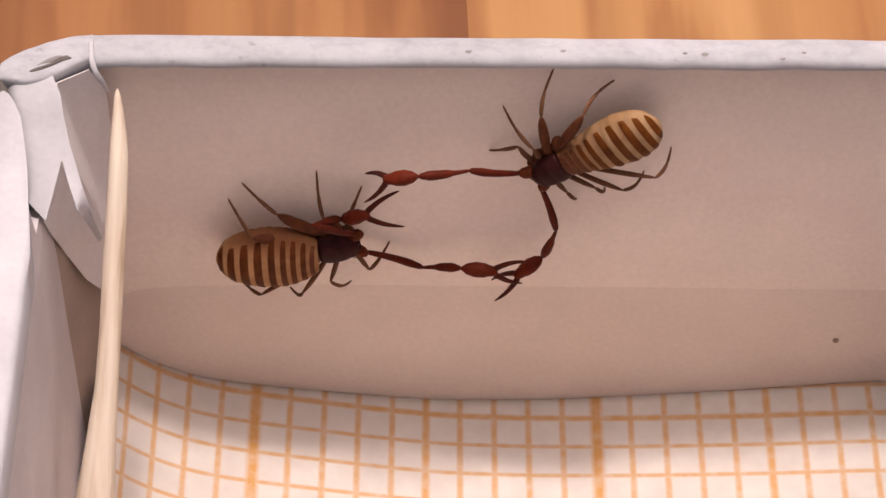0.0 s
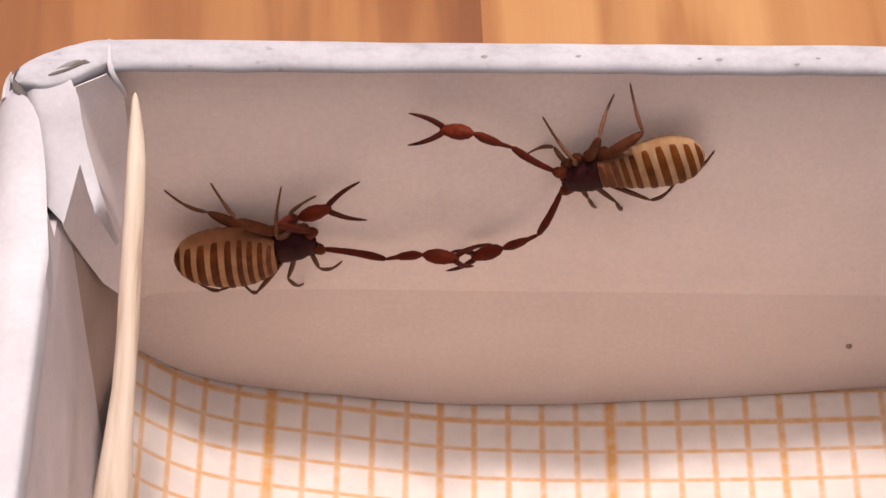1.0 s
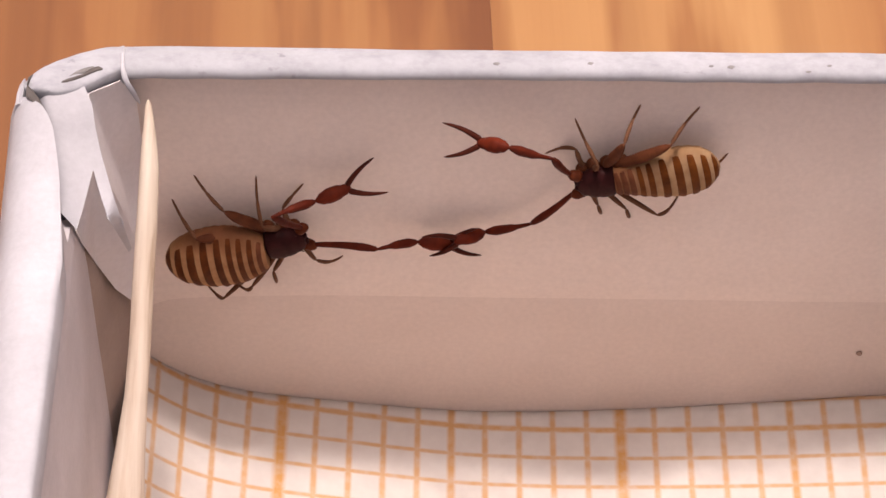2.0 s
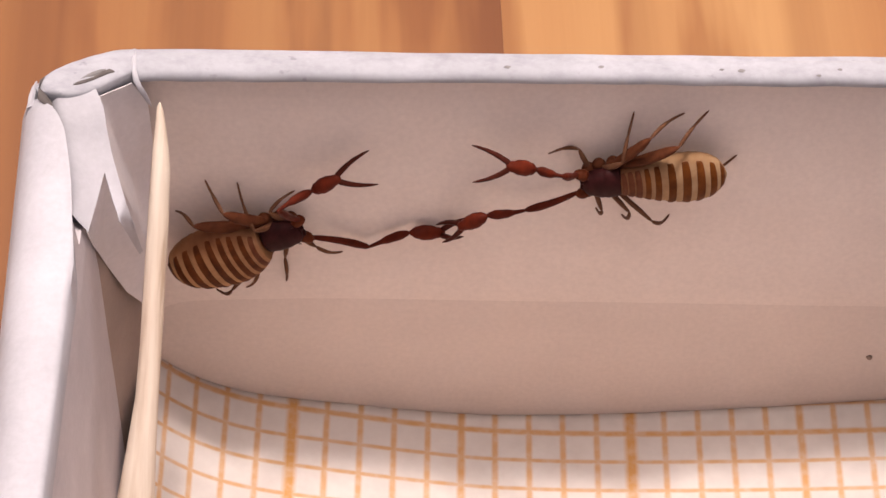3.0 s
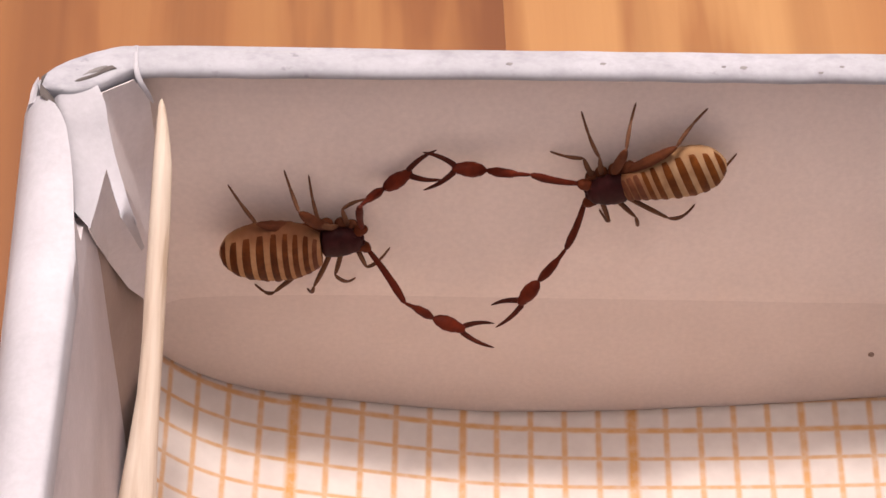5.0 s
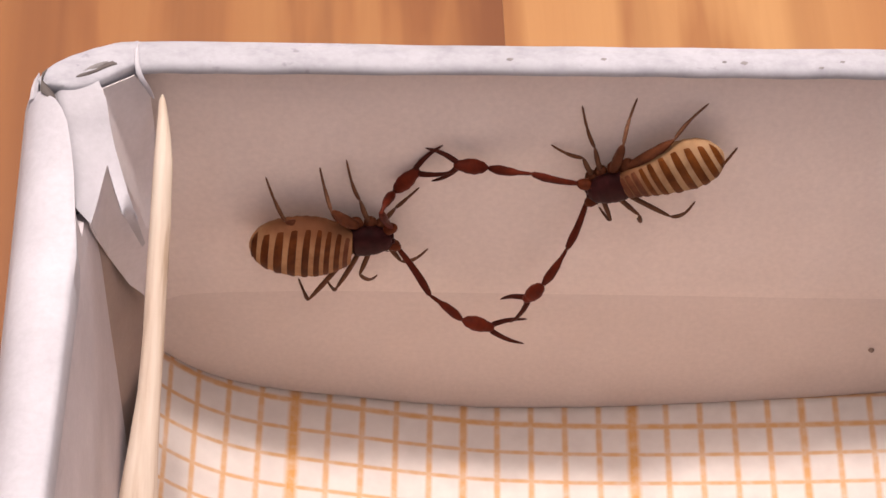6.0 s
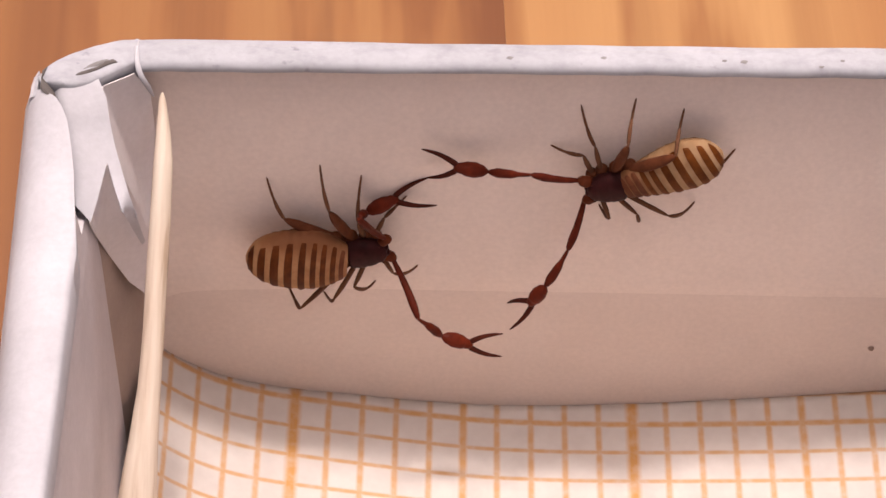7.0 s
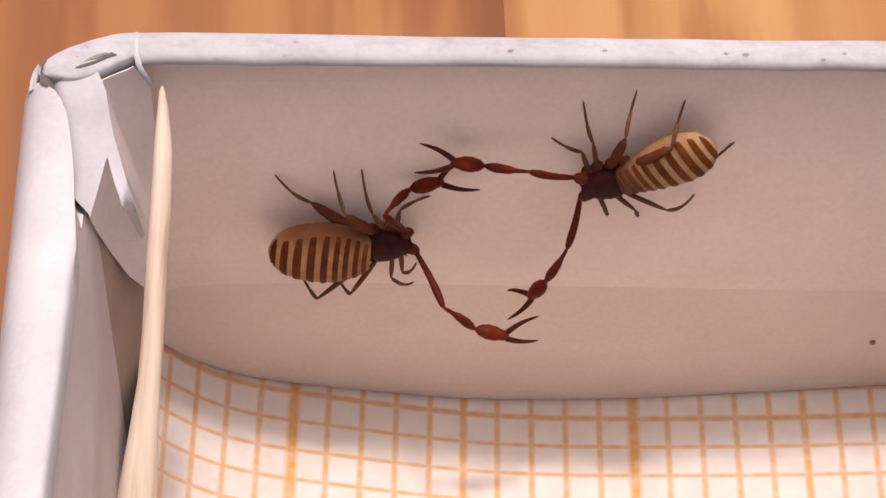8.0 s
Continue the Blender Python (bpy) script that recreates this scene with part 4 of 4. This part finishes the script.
    dark["body"] = [(0, 3.94, 11.53, -136), (0.5, 4.39, 11.16, -156), (1, 4.50, 11.29, -161), (1.5, 4.57, 11.26, -167), (1.7, 4.59, 11.29, -167), (2.8, 4.53, 11.33, -173), (3, 4.44, 11.41, -171), (3.3, 4.39, 11.47, -167), (3.5, 4.75, 11.24, -166), (3.6, 4.74, 11.23, -167), (4, 4.68, 11.16, -166), (4.2, 4.68, 11.18, -166), (4.5, 4.53, 11.09, -159), (4.7, 4.53, 11.06, -166), (5.8, 4.53, 10.98, -160), (6, 4.53, 10.95, -160), (6.5, 4.53, 10.86, -166), (7, 4.54, 10.89, -166), (7.5, 4.46, 10.80, -166), (8, 4.42, 10.74, -166)]
    dark["bend"] = [(0, -9), (0.5, 8), (1, -1), (1.5, 2), (1.7, 3), (2.8, 1), (3, -2), (3.3, -3), (3.5, -1), (3.6, 0), (4, -2), (4.2, -1), (4.5, 1), (4.7, 7), (5.8, 10), (6, 9), (6.5, 16), (7, 16), (7.5, 21), (8, 21)]
    dark["upper_elbow"] = [(0, 1.46, -1.12, 11.65), (0.5, 1.82, -0.69, 11.86), (1, 2.12, -0.79, 12.36), (1.5, 2.57, -1.07, 12.71), (1.7, 2.78, -1.17, 12.85), (2.8, 2.83, -1.73, 12.68), (3, 2.78, -1.73, 12.72), (3.3, 2.43, -1.39, 12.76), (3.5, 2.68, -1.36, 12.49), (3.6, 2.60, -1.35, 12.42), (4, 2.31, -1.15, 12.22), (4.2, 2.25, -1.15, 12.19), (4.5, 2.08, -1.06, 11.95), (4.7, 2.01, -1.07, 11.93), (5.8, 2.01, -1.06, 11.77), (6, 2.02, -1.06, 11.74), (6.5, 2.01, -1.14, 11.71), (7, 2.02, -1.14, 11.73), (7.5, 1.90, -1.06, 11.62), (8, 1.94, -1.18, 11.64)]
    dark["upper_wrist"] = [(0, 0.29, -1.35, 11.70), (0.5, 0.68, -1.01, 12.50), (1, 1.09, -1.06, 13.17), (1.5, 1.63, -1.34, 13.63), (1.7, 1.91, -1.65, 13.76), (2.8, 2.44, -0.90, 11.72), (3, 2.22, -0.81, 11.92), (3.3, 1.78, -0.47, 12.01), (3.5, 1.76, -0.58, 11.90), (3.6, 1.52, -0.63, 12.00), (4, 1.14, -0.60, 11.88), (4.2, 1.08, -0.60, 11.81), (4.5, 0.97, -0.48, 11.47), (4.7, 0.94, -0.48, 11.38), (5.8, 0.97, -0.42, 11.23), (6, 0.97, -0.41, 11.21), (6.5, 0.97, -0.51, 11.15), (7, 0.97, -0.54, 11.14), (7.5, 0.85, -0.45, 11.04), (8, 0.86, -0.56, 11.14)]
    dark["upper_knuckle"] = [(0, -0.58, -1.19, 11.38), (0.5, -0.23, -0.79, 12.30), (1, 0.27, -0.68, 12.89), (1.5, 0.89, -0.85, 13.31), (1.7, 1.17, -1.17, 13.48), (2.8, 1.78, -0.54, 11.28), (3, 1.40, -1.06, 12.33), (3.3, 0.87, -0.55, 12.26), (3.5, 0.85, -0.70, 12.14), (3.6, 0.60, -0.82, 12.25), (4, 0.30, -0.23, 11.66), (4.2, 0.19, -0.33, 11.54), (4.5, 0.09, -0.64, 11.78), (4.7, 0.00, -0.56, 11.54), (5.8, 0.05, -0.51, 11.46), (6, 0.07, -0.51, 11.43), (6.5, 0.05, -0.61, 11.36), (7, 0.05, -0.60, 11.37), (7.5, -0.03, -0.56, 11.36), (8, -0.04, -0.69, 11.40)]
    dark["upper_first_tip"] = [(0, -1.09, -0.50, 10.69), (0.5, -1.05, -1.09, 12.97), (1, -0.66, -0.74, 13.47), (1.5, -0.08, -0.51, 13.72), (1.7, 0.22, -1.02, 13.95), (2.8, 0.74, -0.19, 11.49), (3, 0.41, -0.77, 12.70), (3.3, -0.04, -0.40, 12.81), (3.5, -0.09, -0.49, 12.67), (3.6, -0.26, -0.76, 12.89), (4, -0.61, -0.24, 12.27), (4.2, -0.68, -0.40, 12.23), (4.5, -0.70, -0.87, 12.51), (4.7, -0.91, -0.67, 12.17), (5.8, -0.78, -0.65, 12.13), (6, -0.80, -0.61, 12.09), (6.5, -0.92, -0.54, 11.89), (7, -0.91, -0.53, 11.90), (7.5, -0.96, -0.49, 11.95), (8, -0.97, -0.64, 11.98)]
    dark["upper_second_tip"] = [(0, -1.12, -1.08, 10.43), (0.5, -1.06, -0.70, 11.58), (1, -0.61, -0.55, 12.24), (1.5, -0.10, -0.66, 12.86), (1.7, 0.38, -0.91, 12.85), (2.8, 0.85, -0.65, 10.69), (3, 0.48, -1.00, 11.72), (3.3, -0.03, -0.43, 11.68), (3.5, -0.10, -0.64, 11.59), (3.6, -0.33, -0.72, 11.67), (4, -0.66, -0.12, 11.13), (4.2, -0.66, -1.03, 11.87), (4.5, -0.53, -0.43, 10.89), (4.7, -0.54, -0.29, 10.62), (5.8, -0.64, -1.27, 11.84), (6, -0.55, -0.23, 10.56), (6.5, -0.71, -0.35, 10.61), (7, -0.71, -0.25, 10.66), (7.5, -1.00, -0.33, 10.88), (8, -1.05, -0.59, 10.98)]
    dark["lower_elbow"] = [(0, 3.94, -0.88, 8.97), (0.5, 3.39, -0.89, 8.77), (1, 3.06, -0.94, 9.06), (1.5, 2.74, -0.74, 9.25), (1.7, 2.69, -0.73, 9.33), (2.8, 2.24, -0.43, 9.79), (3, 2.10, -0.47, 9.91), (3.3, 1.98, -0.58, 10.11), (3.5, 3.47, -0.76, 9.01), (3.6, 3.42, -0.75, 9.01), (4, 3.21, -0.68, 8.98), (4.2, 3.29, -0.82, 8.99), (4.5, 3.19, -0.90, 8.80), (4.7, 3.18, -0.99, 8.89), (5.8, 3.21, -1.02, 8.73), (6, 3.21, -1.03, 8.69), (6.5, 3.23, -1.12, 8.70), (7, 3.22, -1.19, 8.76), (7.5, 3.21, -1.22, 8.67), (8, 3.19, -1.24, 8.61)]
    dark["lower_wrist"] = [(0, 3.70, -0.74, 7.66), (0.5, 2.72, -0.66, 7.63), (1, 2.22, -0.60, 8.07), (1.5, 1.84, -0.27, 8.37), (1.7, 1.81, -0.24, 8.43), (2.8, 1.21, -1.08, 10.37), (3, 1.03, -1.10, 10.42), (3.3, 0.91, -1.26, 10.67), (3.5, 3.09, -0.47, 7.76), (3.6, 3.09, -0.53, 7.72), (4, 2.47, -0.46, 7.88), (4.2, 2.50, -0.64, 7.90), (4.5, 2.50, -0.92, 7.65), (4.7, 2.51, -1.13, 7.72), (5.8, 2.64, -1.29, 7.55), (6, 2.65, -1.33, 7.51), (6.5, 2.71, -1.40, 7.50), (7, 2.71, -1.47, 7.55), (7.5, 2.68, -1.42, 7.45), (8, 2.71, -1.37, 7.36)]
    dark["lower_knuckle"] = [(0, 2.98, -0.97, 7.08), (0.5, 2.04, -0.58, 6.97), (1, 1.41, -0.53, 7.59), (1.5, 1.02, -0.71, 8.57), (1.7, 1.03, -0.72, 8.71), (2.8, 0.43, -1.18, 9.91), (3, 0.31, -1.01, 9.82), (3.3, 0.15, -1.24, 10.11), (3.5, 2.93, -0.43, 6.83), (3.6, 2.80, -0.57, 6.84), (4, 1.85, -0.39, 7.17), (4.2, 1.84, -0.82, 7.26), (4.5, 1.95, -1.12, 6.90), (4.7, 2.03, -1.38, 6.95), (5.8, 2.21, -1.22, 6.70), (6, 2.23, -1.21, 6.67), (6.5, 2.35, -1.34, 6.62), (7, 2.35, -1.41, 6.68), (7.5, 2.29, -1.30, 6.60), (8, 2.36, -1.24, 6.50)]
    dark["lower_first_tip"] = [(0, 2.40, -0.55, 6.24), (0.5, 1.22, -1.06, 7.52), (1, 0.70, -1.02, 8.26), (1.5, 0.33, -1.25, 9.23), (1.7, 0.33, -1.26, 9.37), (2.8, -0.19, -0.58, 9.24), (3, -0.28, -0.44, 9.09), (3.3, -0.39, -0.60, 9.41), (3.5, 2.41, -1.26, 7.33), (3.6, 2.15, -1.20, 7.47), (4, 1.00, -0.73, 7.76), (4.2, 1.20, -0.29, 6.43), (4.5, 1.22, -0.72, 6.19), (4.7, 1.29, -1.02, 6.22), (5.8, 1.64, -0.69, 5.94), (6, 1.64, -0.68, 5.91), (6.5, 1.81, -0.81, 5.82), (7, 1.84, -0.86, 5.88), (7.5, 1.77, -0.64, 5.89), (8, 1.84, -0.56, 5.81)]
    dark["lower_second_tip"] = [(0, 2.38, -1.09, 6.16), (0.5, 1.37, -0.57, 6.10), (1, 0.65, -0.34, 6.81), (1.5, 0.23, -0.55, 7.82), (1.7, 0.24, -0.60, 7.97), (2.8, -0.04, -0.79, 8.98), (3, -0.15, -0.70, 8.87), (3.3, -0.22, -0.73, 9.17), (3.5, 2.59, -0.17, 5.81), (3.6, 2.21, -0.32, 5.96), (4, 0.99, -0.45, 6.49), (4.2, 1.18, -0.99, 6.42), (4.5, 1.28, -1.38, 6.07), (4.7, 1.32, -1.59, 6.14), (5.8, 1.56, -1.37, 5.84), (6, 1.82, -1.17, 5.65), (6.5, 1.81, -1.45, 5.67), (7, 1.78, -1.58, 5.75), (7.5, 1.68, -1.41, 5.69), (8, 1.72, -1.32, 5.60)]
    dark["upper_foot_1"] = [(0, 2.04, 11.19), (0.5, 2.00, 11.23), (1, 2.60, 11.24), (1.5, 2.98, 11.48), (1.7, 2.85, 11.51), (2.8, 2.59, 11.66), (3.3, 2.54, 11.68), (3.6, 2.55, 11.77), (4, 2.56, 11.71), (4.2, 2.54, 11.61), (4.5, 2.56, 11.59), (6, 2.58, 11.72), (6.5, 2.58, 11.63), (7.5, 2.56, 11.68), (8, 2.56, 11.69)]
    dark["upper_foot_2"] = [(0, 2.27, 12.94), (0.5, 2.62, 13.01), (1, 2.91, 12.71), (1.5, 2.91, 12.74), (1.7, 2.96, 12.77), (2.8, 4.66, 13.32), (3.3, 4.60, 13.35), (3.6, 4.62, 13.33), (4, 4.62, 13.37), (4.2, 4.50, 11.87), (4.5, 3.24, 13.17), (6, 3.24, 13.25), (6.5, 3.21, 13.21), (7.5, 3.23, 13.21), (8, 3.22, 13.25)]
    dark["upper_foot_3"] = [(0, 3.44, 14.32), (0.5, 4.10, 13.87), (1, 4.67, 13.59), (1.5, 4.70, 13.57), (1.7, 4.72, 13.53), (2.8, 5.97, 13.29), (3.3, 5.91, 13.31), (3.6, 5.91, 13.29), (4, 5.87, 13.36), (4.2, 4.70, 13.43), (4.5, 4.60, 13.56), (6, 4.63, 13.55), (6.5, 4.61, 13.51), (7.5, 4.60, 13.49), (8, 4.59, 13.54)]
    dark["upper_foot_4"] = [(0, 5.02, 13.92), (0.5, 4.97, 13.99), (1, 5.02, 14.01), (1.5, 6.55, 13.39), (1.7, 6.59, 13.42), (2.8, 6.58, 13.40), (3.3, 6.52, 13.43), (3.6, 6.51, 13.43), (4, 6.49, 13.41), (4.2, 6.49, 13.43), (4.5, 6.48, 13.39), (6, 6.49, 13.38), (6.5, 5.87, 13.11), (7.5, 5.90, 13.16), (8, 5.87, 13.20)]
    dark["lower_foot_1"] = [(0, 4.51, 9.28), (0.5, 4.64, 9.20), (1, 4.67, 9.14), (1.5, 4.68, 9.04), (1.7, 4.66, 9.07), (2.8, 4.05, 9.53), (3.3, 3.99, 9.55), (3.6, 4.11, 9.53), (4, 4.02, 9.35), (4.2, 4.02, 9.37), (4.5, 4.09, 9.39), (6, 4.08, 9.25), (6.5, 4.08, 9.28), (7.5, 4.06, 9.33), (8, 4.05, 9.34)]
    dark["lower_foot_2"] = [(0, 5.22, 9.75), (0.5, 5.32, 9.25), (1, 5.35, 9.15), (1.5, 5.40, 9.05), (1.7, 5.42, 9.08), (2.8, 4.78, 9.24), (3.3, 4.71, 9.33), (3.6, 4.88, 9.08), (4, 4.82, 9.01), (4.2, 4.82, 9.03), (4.5, 5.14, 8.78), (6, 5.17, 8.80), (6.5, 5.17, 8.78), (7.5, 5.17, 8.71), (8, 5.15, 8.75)]
    dark["lower_foot_3"] = [(0, 6.19, 10.45), (0.5, 6.39, 10.42), (1, 6.72, 10.33), (1.5, 6.70, 10.18), (1.7, 6.65, 10.21), (2.8, 6.03, 9.26), (3.3, 6.04, 9.36), (3.6, 6.10, 9.41), (4, 6.63, 9.59), (4.2, 6.62, 9.60), (4.5, 6.64, 9.63), (6, 6.64, 9.53), (6.5, 6.65, 9.44), (7.5, 6.63, 9.49), (8, 6.61, 9.51)]
    dark["lower_foot_4"] = [(0, 6.78, 11.40), (0.5, 7.11, 11.77), (1, 7.54, 11.47), (1.5, 7.52, 11.66), (1.7, 7.58, 11.63), (2.8, 7.54, 11.71), (3.3, 7.48, 11.73), (3.6, 7.46, 11.65), (4, 7.46, 11.47), (4.2, 7.45, 11.49), (4.5, 7.47, 11.63), (6, 7.47, 11.71), (6.5, 7.47, 11.62), (7.5, 7.39, 11.60), (8, 7.37, 11.61)]
    act(pale, pale_parts, PALE_ARM, 1, 1.04, light)
    act(dusky, dusky_parts, DARK_ARM, -1, 0.98, dark)


motions()
